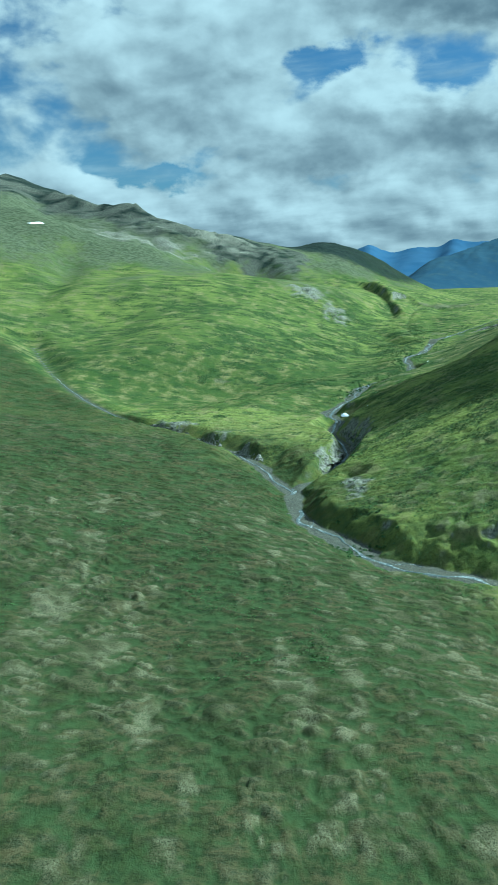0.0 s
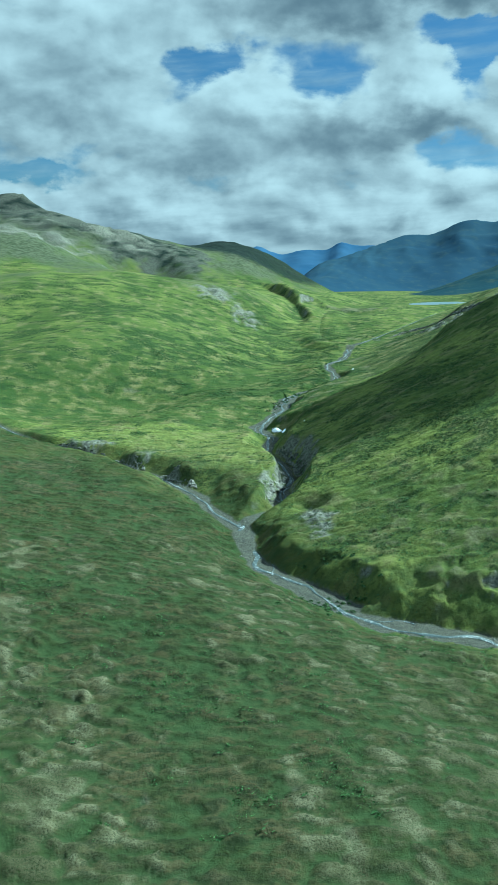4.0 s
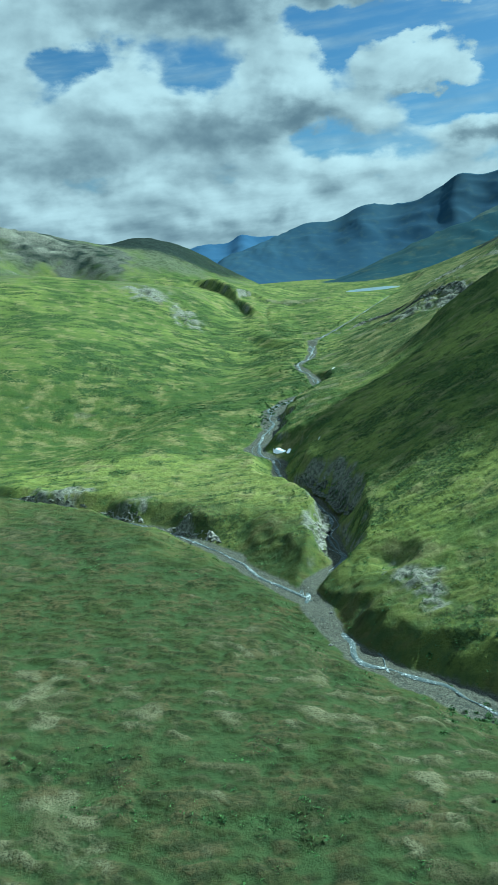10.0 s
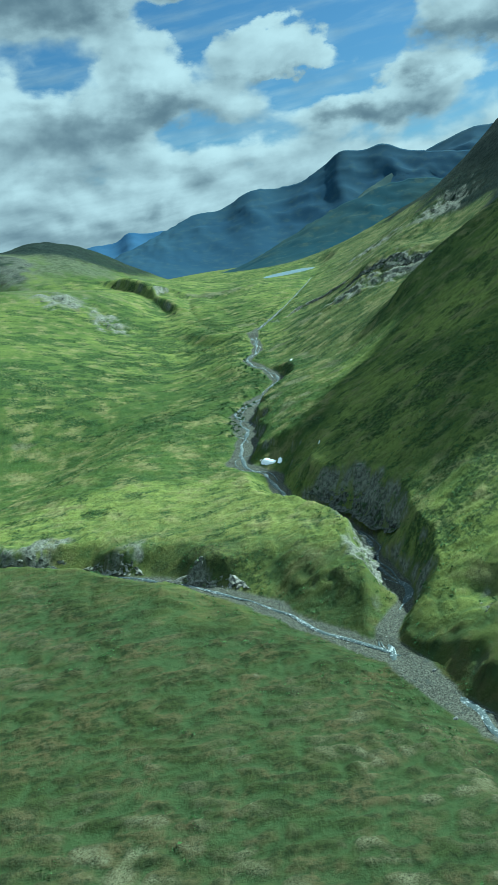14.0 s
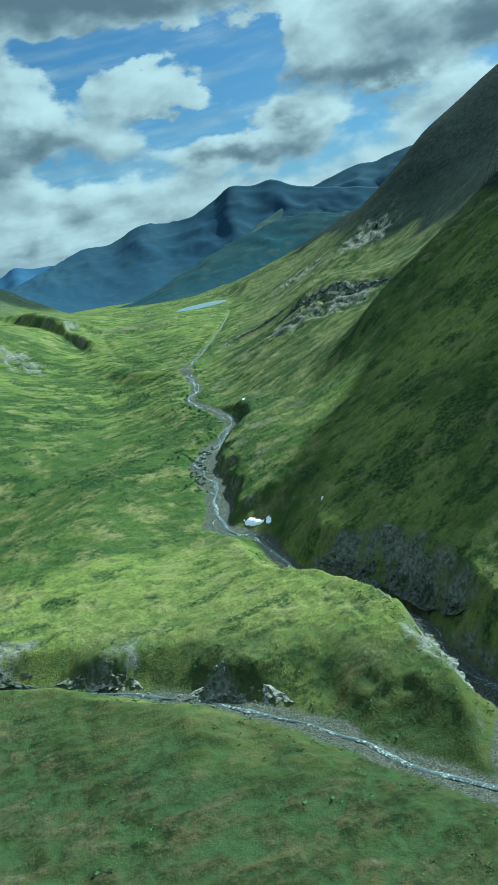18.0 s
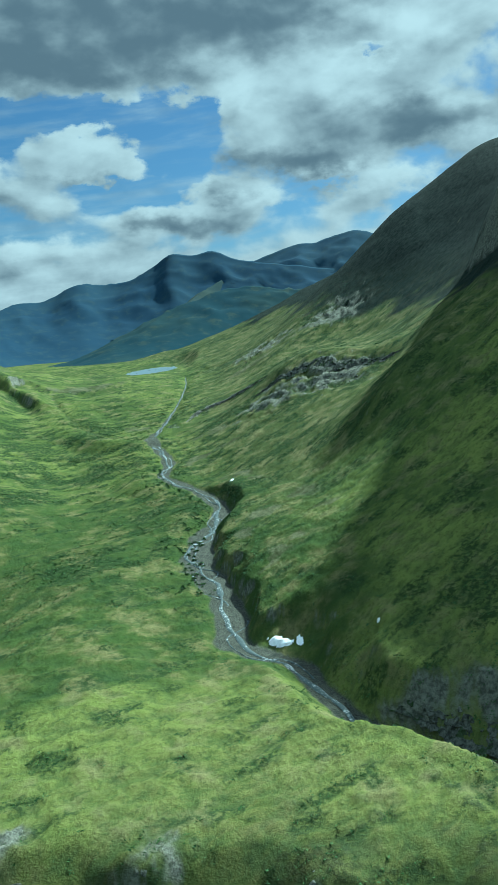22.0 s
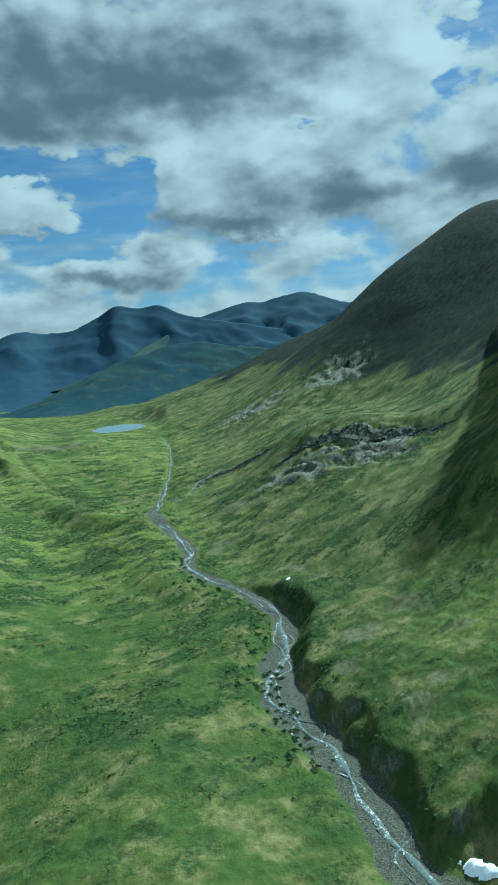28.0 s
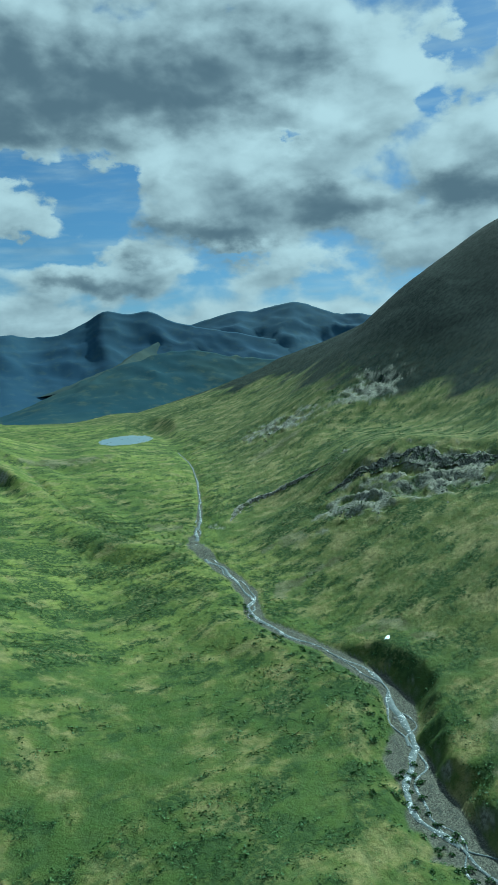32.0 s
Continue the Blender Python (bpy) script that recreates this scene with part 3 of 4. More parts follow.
def make_tundra():
    m, add, bsdf = new_material("tundra", 1.0)
    bsdf.inputs["Specular IOR Level"].default_value = 0.02
    big, mid, fine = noise_at(add, 0.011, 5), noise_at(add, 0.055, 6, 0.6), noise_at(add, 0.42, 6, 0.7)
    lines = noise_at(add, 0.10, 6, 0.65, stretch=((1.0, 2.6, 1.0), (0, 0, 0.35)))
    grain = noise_at(add, 1.6, 4, 0.7)
    col = mix_col(add, smooth(add, big, 0.40, 0.60), rgb(0.078, 0.108, 0.019), rgb(0.160, 0.192, 0.034))
    col = mix_col(add, math_node(add, "MULTIPLY", attr(add, "lush"), 0.7), col, rgb(0.145, 0.180, 0.030))
    col = mix_col(add, math_node(add, "MULTIPLY", attr(add, "gold"), 0.7), col, mix_col(add, smooth(add, lines, 0.4, 0.6), rgb(0.088, 0.112, 0.022), rgb(0.168, 0.170, 0.040)))
    # deeper green of the upper meadow, also dimmed in colour for cloud cover
    col = mix_col(add, math_node(add, "MULTIPLY", attr(add, "deep"), 0.85), col, mix_col(add, smooth(add, mid, 0.4, 0.62), rgb(0.026, 0.052, 0.009), rgb(0.070, 0.082, 0.017)))
    col = mix_col(add, math_node(add, "MULTIPLY", attr(add, "olive"), 0.85), col, mix_col(add, smooth(add, mid, 0.38, 0.62), rgb(0.056, 0.068, 0.016), rgb(0.110, 0.114, 0.034)))
    col = mix_col(add, math_node(add, "MULTIPLY", smooth(add, mid, 0.48, 0.68), math_node(add, "SUBTRACT", 0.75, math_node(add, "MULTIPLY", attr(add, "cloud_shade"), 0.68))), col, rgb(0.165, 0.155, 0.052))
    col = mix_col(add, math_node(add, "MULTIPLY", smooth(add, lines, 0.50, 0.66), 0.5), col, mix_col(add, attr(add, "cloud_shade"), rgb(0.042, 0.074, 0.013), rgb(0.014, 0.026, 0.005)))
    col = mix_col(add, math_node(add, "MULTIPLY", attr(add, "shrub"), math_node(add, "ADD", 0.25, smooth(add, fine, 0.40, 0.58))), col, rgb(0.020, 0.040, 0.009))
    col = mix_col(add, math_node(add, "MULTIPLY", smooth(add, fine, 0.50, 0.64), 0.48), col, rgb(0.030, 0.048, 0.010))
    col = mix_col(add, math_node(add, "MULTIPLY", smooth(add, grain, 0.55, 0.72), 0.12), col, rgb(0.17, 0.17, 0.06))
    col = mix_col(add, math_node(add, "MULTIPLY", smooth(add, grain, 0.50, 0.36), 0.22), col, rgb(0.030, 0.045, 0.012))
    # near ground painted almost black-green, in place of a cloud's shadow
    col = mix_col(add, math_node(add, "MULTIPLY", attr(add, "cloud_shade"), 0.96), col, mix_col(add, smooth(add, math_node(add, "ADD", math_node(add, "MULTIPLY", lines, 0.5), math_node(add, "MULTIPLY", fine, 0.5)), 0.42, 0.58), rgb(0.010, 0.017, 0.005), mix_col(add, smooth(add, mid, 0.4, 0.6), rgb(0.026, 0.038, 0.009), rgb(0.050, 0.046, 0.015))))
    # gaps between hummocks darkened in colour, for low shrubs and relief shade
    hollow = math_node(add, "MULTIPLY", math_node(add, "SUBTRACT", 1.0, attr(add, "hum")), math_node(add, "ADD", 0.45, math_node(add, "MULTIPLY", attr(add, "cloud_shade"), 0.30)))
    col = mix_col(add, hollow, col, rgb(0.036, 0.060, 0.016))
    col = add("ShaderNodeVectorMath", [col, (1.06, 1.0, 1.35), (0.002, 0.001, 0.002)], operation="MULTIPLY_ADD").outputs[0]
    stone = mix_col(add, smooth(add, fine, 0.35, 0.65), rgb(0.060, 0.064, 0.052), rgb(0.190, 0.188, 0.150))
    screes = mix_col(add, smooth(add, lines, 0.35, 0.65), rgb(0.040, 0.052, 0.028), rgb(0.090, 0.098, 0.060))
    veg_gap = smooth(add, math_node(add, "ADD", math_node(add, "MULTIPLY", mid, 0.9), attr(add, "scree")), 0.72, 1.45)
    col = mix_col(add, veg_gap, col, screes)
    # cloud shade of peak and far hill put into colour; dark rock on the crest
    shade_rock_tones = mix_col(add, smooth(add, lines, 0.38, 0.62), rgb(0.006, 0.011, 0.012), rgb(0.013, 0.020, 0.020))
    shade_rock_fac = smooth(add, math_node(add, "ADD", math_node(add, "MULTIPLY", mid, 0.6), attr(add, "shade_rock")), 0.50, 1.05)
    col = mix_col(add, math_node(add, "MULTIPLY", shade_rock_fac, 0.88), col, shade_rock_tones)
    pale_fac = math_node(add, "MULTIPLY", attr(add, "pale"), smooth(add, grain, 0.30, 0.60))
    col = mix_col(add, pale_fac, col, mix_col(add, smooth(add, mid, 0.4, 0.6), rgb(0.058, 0.058, 0.030), rgb(0.124, 0.122, 0.072)))
    col = mix_col(add, attr(add, "rock"), col, stone)
    bed = mix_col(add, smooth(add, grain, 0.35, 0.65), rgb(0.026, 0.027, 0.022), rgb(0.112, 0.112, 0.090))
    bed = mix_col(add, smooth(add, fine, 0.52, 0.62), bed, rgb(0.045, 0.05, 0.042))
    col = mix_col(add, attr(add, "gravel"), col, bed)
    link(m, col, bsdf.inputs["Base Color"])
    hgt = math_node(add, "ADD", math_node(add, "MULTIPLY", fine, 1.0), math_node(add, "MULTIPLY", grain, 0.35))
    bump = add("ShaderNodeBump", {"Strength": 0.85, "Distance": 1.0, "Height": hgt})
    link(m, bump.outputs[0], bsdf.inputs["Normal"])
    return m


tundra = make_tundra()


# the far tints are bluish: distance haze is put into their base colours
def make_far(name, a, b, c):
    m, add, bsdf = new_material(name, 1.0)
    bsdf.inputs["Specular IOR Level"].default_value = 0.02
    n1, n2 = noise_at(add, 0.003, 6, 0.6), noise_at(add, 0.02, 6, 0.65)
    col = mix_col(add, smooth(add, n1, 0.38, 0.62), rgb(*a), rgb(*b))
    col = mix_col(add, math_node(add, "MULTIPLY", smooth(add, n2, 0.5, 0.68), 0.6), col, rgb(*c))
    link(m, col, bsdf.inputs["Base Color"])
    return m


far_haze_grey = make_far("far_haze_grey", (0.020, 0.042, 0.072), (0.026, 0.050, 0.076), (0.036, 0.058, 0.070))


# ---- the ground sheet ----
def spaced(stops):
    """Places from stop to stop, with a spacing that changes evenly between them: rows of place, spacing."""
    out = [stops[0][0]]
    for (a, s0), (b, s1) in zip(stops[:-1], stops[1:]):
        while out[-1] < b - 0.5 * s1:
            f = (out[-1] - a) / (b - a)
            out.append(out[-1] + s0 + (s1 - s0) * f)
    return np.array(out)


GRID_Y = spaced([(-300, 30), (150, 5), (270, 1.3), (560, 1.3), (900, 1.8), (1200, 2.4), (1500, 4), (2000, 7), (2700, 22)])
GRID_D = spaced([(-1300, 26), (-500, 9), (-260, 2.6), (-190, 1.4), (20, 1.4), (120, 1.8), (260, 2.8), (500, 6), (1300, 16)])


def grid_mesh(name, X, Y, Z, mask, masks, mat):
    """One mesh of the grid's faces that the mask keeps, with point values by name."""
    ny, nx = X.shape
    idx = np.arange(nx * ny).reshape(ny, nx)
    quads = np.stack([idx[:-1, :-1], idx[:-1, 1:], idx[1:, 1:], idx[1:, :-1]], -1)[mask]
    used = np.unique(quads)
    back = np.full(nx * ny, -1)
    back[used] = np.arange(len(used))
    quads = back[quads].astype(np.int32)
    me = bpy.data.meshes.new(name)
    me.vertices.add(len(used))
    me.vertices.foreach_set("co", np.stack([X.ravel()[used], Y.ravel()[used], Z.ravel()[used]], -1).astype(np.float32).ravel())
    me.loops.add(quads.size)
    me.loops.foreach_set("vertex_index", quads.ravel())
    me.polygons.add(len(quads))
    me.polygons.foreach_set("loop_start", np.arange(0, quads.size, 4, dtype=np.int32))
    me.polygons.foreach_set("use_smooth", np.ones(len(quads), bool))
    me.update(calc_edges=True)
    for k, v in masks.items():
        at = me.attributes.new(k, "FLOAT", "POINT")
        at.data.foreach_set("value", v.ravel()[used].astype(np.float32))
    me.materials.append(mat)
    return new(name, me)


mids = spline_weights(STATIONS, GRID_Y) @ MIDDLE
GX = mids[:, None] + GRID_D[None, :]
GY = np.repeat(GRID_Y[:, None], len(GRID_D), 1)
flat_z, MASKS = land(GX.ravel(), GY.ravel())
GZ, MASKS = flat_z.reshape(GX.shape), {k: v.reshape(GX.shape) for k, v in MASKS.items()}
OUT = MASKS.pop("out")
dzy, dzx = np.gradient(GZ)
gx = np.gradient(GX, axis=1)
slope = np.hypot(dzx / gx, dzy / np.gradient(GY, axis=0))
MASKS["gravel"] = 1 - step01(OUT, -0.6, 0.8)
MASKS["rock"] = np.maximum(MASKS["rock"], step01(slope + 0.4 * fbm(GX / 12, GY / 12, 4, 7), 1.45, 2.0))
DCELL = np.repeat(0.5 * (GRID_D[1:] + GRID_D[:-1])[None, :], len(GRID_Y) - 1, 0)
YCELL = 0.5 * (GY[1:, 1:] + GY[:-1, :-1])
left = DCELL < np.interp(YCELL, [-300, 600, 1000, 1200, 1500, 1700, 2700], [-420, -420, -330, -250, -300, -330, -500])
left_far = left & (YCELL > 1930)
left &= ~left_far
right = DCELL > np.interp(YCELL, [-300, 500, 900, 1300, 1700, 2000, 2700], [110, 110, 150, 220, 240, 260, 600])
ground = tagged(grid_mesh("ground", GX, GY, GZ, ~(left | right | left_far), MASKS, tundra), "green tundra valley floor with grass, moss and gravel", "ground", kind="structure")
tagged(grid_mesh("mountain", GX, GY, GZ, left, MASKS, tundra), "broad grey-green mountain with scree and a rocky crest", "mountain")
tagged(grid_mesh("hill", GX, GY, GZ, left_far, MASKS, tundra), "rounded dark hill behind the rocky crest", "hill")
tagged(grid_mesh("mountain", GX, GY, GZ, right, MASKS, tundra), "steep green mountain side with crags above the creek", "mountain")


# ---- far mountains ----
def far_range(name, crest, depth, base, seed, mat, label, rough=1.0, across=False):
    """A mountain range from its crest line (x, y, z): slopes fall to the base towards and away from the valley."""
    line = smooth_line(crest, 25.0)
    nrm = np.array([-127.0, 459.0]) - line[:, :2]
    if across:
        t = np.gradient(line[:, :2], axis=0)
        nrm = np.stack([-t[:, 1], t[:, 0]], -1)
    nrm /= np.hypot(nrm[:, 0], nrm[:, 1])[:, None]
    v = np.concatenate([-np.linspace(1, 0, 22)[:-1] ** 1.2, np.linspace(0, 1, 46) ** 1.15])
    X = line[:, 0:1] + nrm[:, 0:1] * v[None, :] * depth
    Y = line[:, 1:2] + nrm[:, 1:2] * v[None, :] * depth
    fall = np.abs(v)[None, :]
    hgt = (line[:, 2:3] - base)
    Z = base + hgt * (1 - fall) ** 1.25
    S = np.repeat(np.arange(len(line))[:, None] * 25.0, len(v), 1)
    V = np.repeat(v[None, :], len(line), 0)
    S = S + 60 * fbm(X / 300, Y / 300, 3, seed + 3)
    S = S + 130 * fbm(X / 700, Y / 700, 2, seed + 21)
    gully = 0.5 * ridged(S / 420, V * 1.5 + seed, 2, seed) + 0.5 * ridged(S / 150, V * 2.0, 3, seed + 4) + 0.35 * ridged(S / 62, V * 3.0, 3, seed + 5) - 0.4
    Z = Z + rough * hgt * 0.035 * gully * np.clip(fall * 4, 0, 1) * (1 - fall)
    Z = Z + rough * hgt * np.clip(fall * 5, 0.03, 1) * (1 - fall) * (0.055 * (ridged(X / 250, Y / 250, 5, seed + 30) - 0.5))
    Z = Z + rough * (5 * (1 - fall) * ridged(S / 70, V * 7, 4, seed + 6) - 3)
    Z = np.where(fall > 0.97, base - 15, Z)
    ob = grid_mesh(name, X, Y, Z, np.ones((X.shape[0] - 1, X.shape[1] - 1), bool), {}, mat)
    return tagged(ob, label, "mountain")


def bearing(az, el, r):
    """A point at a bearing from +y towards +x and an elevation, r metres from the middle of the flight."""
    return (-127 + r * math.sin(radians(az)), 459 + r * math.cos(radians(az)), 161 + r * math.tan(radians(el)))


px, py = np.meshgrid(np.linspace(-3800, 4300, 60), np.linspace(2600, 4900, 32))
plain = grid_mesh("plain", px, py, 84 + 5 * fbm(px / 300, py / 300, 3, 77), np.ones((31, 59), bool), {"gravel": px * 0, "hum": px * 0 + 1, "deep": px * 0 + 0.7, "olive": px * 0}, tundra)
tagged(plain, "distant green plain beyond the lake", "plain", kind="structure")
# peaks, foothill and spurs hold the blue of distance haze in their colour
far_haze_blue = make_far("far_haze_blue", (0.030, 0.066, 0.130), (0.038, 0.076, 0.140), (0.046, 0.086, 0.140))
far_haze_green = make_far("far_haze_green", (0.014, 0.034, 0.046), (0.022, 0.042, 0.046), (0.045, 0.060, 0.046))
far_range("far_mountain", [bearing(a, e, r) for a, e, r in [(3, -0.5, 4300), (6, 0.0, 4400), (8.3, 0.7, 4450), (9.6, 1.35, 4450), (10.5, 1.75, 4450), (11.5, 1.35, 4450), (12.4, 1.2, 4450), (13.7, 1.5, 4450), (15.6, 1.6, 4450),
    (16.5, 2.1, 4450), (17.4, 1.9, 4450), (18.6, 1.9, 4450), (21, 2.0, 4450)]], 1000, 78, 5, far_haze_blue, "pale blue mountain peaks on the horizon", 0.5)
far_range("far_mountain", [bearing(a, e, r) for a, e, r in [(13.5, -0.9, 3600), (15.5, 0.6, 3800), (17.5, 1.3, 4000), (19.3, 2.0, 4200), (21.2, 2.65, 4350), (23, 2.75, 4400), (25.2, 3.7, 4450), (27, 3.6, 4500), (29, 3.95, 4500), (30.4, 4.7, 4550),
    (31.3, 5.3, 4550), (33, 5.2, 4550), (34.2, 5.35, 4550), (36, 4.7, 4500), (39, 4.2, 4400), (44, 3.4, 4300)]], 950, 78, 3, far_haze_grey, "dark blue-grey mountain range across the far valley", 0.7)
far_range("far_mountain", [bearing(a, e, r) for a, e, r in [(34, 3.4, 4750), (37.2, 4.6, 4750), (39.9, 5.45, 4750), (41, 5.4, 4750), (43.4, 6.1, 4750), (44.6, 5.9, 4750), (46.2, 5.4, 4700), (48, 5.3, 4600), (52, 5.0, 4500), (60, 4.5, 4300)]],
    1300, 78, 8, far_haze_grey, "blue-grey mountain behind the right slope")
far_haze_tan = make_far("far_haze_tan", (0.028, 0.045, 0.048), (0.038, 0.054, 0.050), (0.024, 0.042, 0.050))
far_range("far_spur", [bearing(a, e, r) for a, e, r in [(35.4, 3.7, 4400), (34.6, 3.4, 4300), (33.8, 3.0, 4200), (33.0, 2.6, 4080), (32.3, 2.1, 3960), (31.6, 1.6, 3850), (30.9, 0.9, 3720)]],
    700, 78, 15, far_haze_tan, "sunlit tan and green spur below the blue peak", 0.9, True)
far_range("far_spur", [bearing(a, e, r) for a, e, r in [(42.6, 5.6, 4700), (40.8, 3.9, 4500), (39.6, 2.9, 4350), (38.4, 2.2, 4200)]], 480, 78, 19, far_haze_tan, "sunlit tan spur under the farther peak", 0.35, True)
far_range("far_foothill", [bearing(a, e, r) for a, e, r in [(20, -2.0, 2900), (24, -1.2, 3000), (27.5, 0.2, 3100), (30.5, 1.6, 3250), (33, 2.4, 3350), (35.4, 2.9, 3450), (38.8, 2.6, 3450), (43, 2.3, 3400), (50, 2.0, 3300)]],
    700, 78, 12, far_haze_green, "green foothill in front of the blue range")


def mesh_of(name, verts, faces, mat, smooth_faces=True):
    me = bpy.data.meshes.new(name)
    me.from_pydata([tuple(v) for v in verts], [], [tuple(f) for f in faces])
    if smooth_faces:
        me.polygons.foreach_set("use_smooth", np.ones(len(me.polygons), bool))
    me.materials.append(mat)
    return me


def part(name, me, parent, label="", at=None):
    ob = new(name, me)
    ob.parent = parent
    if at is not None:
        ob.matrix_basis = at
    if label:
        ob["label"] = label
    return ob


def ground_at(x, y):
    """Height of the finished ground sheet at places x, y, and the value of a mask there."""
    x, y = np.atleast_1d(np.asarray(x, float)), np.atleast_1d(np.asarray(y, float))
    d = x - spline_weights(STATIONS, y) @ MIDDLE
    i = np.clip(np.searchsorted(GRID_Y, y) - 1, 0, len(GRID_Y) - 2)
    j = np.clip(np.searchsorted(GRID_D, d) - 1, 0, len(GRID_D) - 2)
    u = np.clip((y - GRID_Y[i]) / (GRID_Y[i + 1] - GRID_Y[i]), 0, 1)
    v = np.clip((d - GRID_D[j]) / (GRID_D[j + 1] - GRID_D[j]), 0, 1)

    def pick(A):
        return (A[i, j] * (1 - v) + A[i, j + 1] * v) * (1 - u) + (A[i + 1, j] * (1 - v) + A[i + 1, j + 1] * v) * u
    return pick


# ---- lake and streams ----
def make_water():
    m, add, bsdf = new_material("water", 0.32)
    bsdf.inputs["Base Color"].default_value = rgb(0.10, 0.14, 0.16)
    bsdf.inputs["Specular IOR Level"].default_value = 0.5
    bump = add("ShaderNodeBump", {"Strength": 0.06, "Distance": 0.1, "Height": noise_at(add, 0.8, 3)})
    link(m, bump.outputs[0], bsdf.inputs["Normal"])
    return m


def make_rapids():
    m, add, bsdf = new_material("rapids", 0.65)
    n = math_node(add, "ADD", math_node(add, "MULTIPLY", noise_at(add, 0.75, 6, 0.72, distort=0.8), 0.75), math_node(add, "MULTIPLY", noise_at(add, 0.09, 3), 0.30))
    link(m, mix_col(add, smooth(add, n, 0.545, 0.64), rgb(0.05, 0.066, 0.068), rgb(0.34, 0.36, 0.36)), bsdf.inputs["Base Color"])
    bsdf.inputs["Specular IOR Level"].default_value = 0.12
    bump = add("ShaderNodeBump", {"Strength": 0.6, "Distance": 0.4, "Height": noise_at(add, 1.3, 4)})
    link(m, bump.outputs[0], bsdf.inputs["Normal"])
    return m


water, rapids = make_water(), make_rapids()


def pool(name, cx, cy, cz, rx, ry, turn, label):
    ring = []
    for k in range(64):
        a = 2 * math.pi * k / 64
        f = 1 + 0.10 * noise.noise((math.cos(a) * 2.3 + cx, math.sin(a) * 2.3 + cy, 0.3))
        c, s = math.cos(radians(turn)), math.sin(radians(turn))
        u, v = math.cos(a) * rx * f, math.sin(a) * ry * f
        ring.append((cx + u * c - v * s, cy + u * s + v * c, cz))
    ob = new(name, mesh_of(name, ring, [range(64)], water, False))
    return tagged(ob, label, "lake", kind="structure")


pool("lake", 648, 1890, 100.75, 140, 39, 47.8, "small calm lake reflecting the sky in a green plain")


def stream(name, line, half, sway, length, lift, seed, label, gap=0.0):
    """A ribbon of running water that winds within its gravel bed."""
    pts = smooth_line(line[:, :4], 1.6)
    s = np.arange(len(pts)) * 1.6
    t = np.gradient(pts[:, :2], axis=0)
    t /= np.hypot(t[:, 0], t[:, 1])[:, None]
    nrm = np.stack([t[:, 1], -t[:, 0]], -1)
    w = pts[:, 3]
    off = w * sway * (np.sin(s / length + seed) * 0.6 + value_noise(s / 17, s * 0 + seed, seed))
    hw = half * (0.8 + 0.5 * value_noise(s / 9, s * 0 + 3.7, seed + 2))
    hw = np.minimum(hw, 0.55 * w)
    cols = np.array([-1.0, -0.5, 0.0, 0.5, 1.0])
    X = pts[:, 0:1] + nrm[:, 0:1] * (off[:, None] + hw[:, None] * cols)
    Y = pts[:, 1:2] + nrm[:, 1:2] * (off[:, None] + hw[:, None] * cols)
    Z = np.repeat(pts[:, 2:3] + lift, 5, 1) - 0.25 * np.abs(cols) ** 3
    keep = np.ones((len(pts) - 1, 4), bool)
    if gap > 0:
        keep &= (value_noise(s / 45, s * 0 + 8.2, seed + 5) > gap - 0.5)[:-1, None]
    return tagged(grid_mesh(name, X, Y, Z, keep, {}, rapids), label, "water", kind="structure")


stream("creek_water", CREEK_LINE, 1.5, 0.5, 13.0, 0.36, 1, "shallow white-flecked mountain creek over dark gravel")
stream("creek_braid", CREEK_LINE, 0.6, 0.75, 19.0, 0.30, 4, "thin side channel of the braided creek", 0.45)
stream("creek_braid", CREEK_LINE, 0.7, 1.0, 11.0, 0.30, 9, "thin side channel of the braided creek", 0.5)
stream("brook_water", BROOK_LINE, 1.0, 0.4, 11.0, 0.34, 2, "small brook joining the creek")


# ---- snow ----
snow, s_add, s_bsdf = new_material("old_snow", 0.6)
link(snow, mix_col(s_add, smooth(s_add, noise_at(s_add, 0.5, 5), 0.5, 0.75), rgb(0.86, 0.87, 0.88), rgb(0.62, 0.62, 0.60)), s_bsdf.inputs["Base Color"])
link(snow, s_add("ShaderNodeBump", {"Strength": 0.5, "Distance": 0.3, "Height": noise_at(s_add, 1.1, 4)}).outputs[0], s_bsdf.inputs["Normal"])


def snow_patch(cx, cy, rx, ry, turn, thick, label):
    """Old snow lying on the ground, thickest in the middle, with a ragged edge."""
    n = 30
    u, v = np.meshgrid(np.linspace(-1.25, 1.25, n), np.linspace(-1.25, 1.25, n))
    c, s = math.cos(radians(turn)), math.sin(radians(turn))
    X, Y = cx + u * rx * c - v * ry * s, cy + u * rx * s + v * ry * c
    r = np.hypot(u, v) + 0.28 * fbm(X / (0.6 * rx), Y / (0.6 * ry), 3, int(cx))
    Z = ground_at(X.ravel(), Y.ravel())(GZ).reshape(X.shape) + thick * np.clip(1 - r, -0.3, 1) ** 1 + 0.25
    keep = (0.25 * (r[1:, 1:] + r[:-1, 1:] + r[1:, :-1] + r[:-1, :-1])) < 1.05
    return tagged(grid_mesh("snow_patch", X, Y, Z, keep, {}, snow), label, "snow", "old snow patches")


snow_patch(101.2, 860.8, 6.2, 2.6, -60, 1.3, "white old snow patch on the creek bank")
snow_patch(107.2, 853.2, 3.0, 1.7, 50, 0.8, "narrow white snow tongue beside the larger patch")
snow_patch(234, 1078, 2.2, 1.2, 20, 0.5, "small white snow remnant under the bank")
snow_patch(-416, 1669, 16, 4, 15, 1.0, "small white snow patch high on the scree")
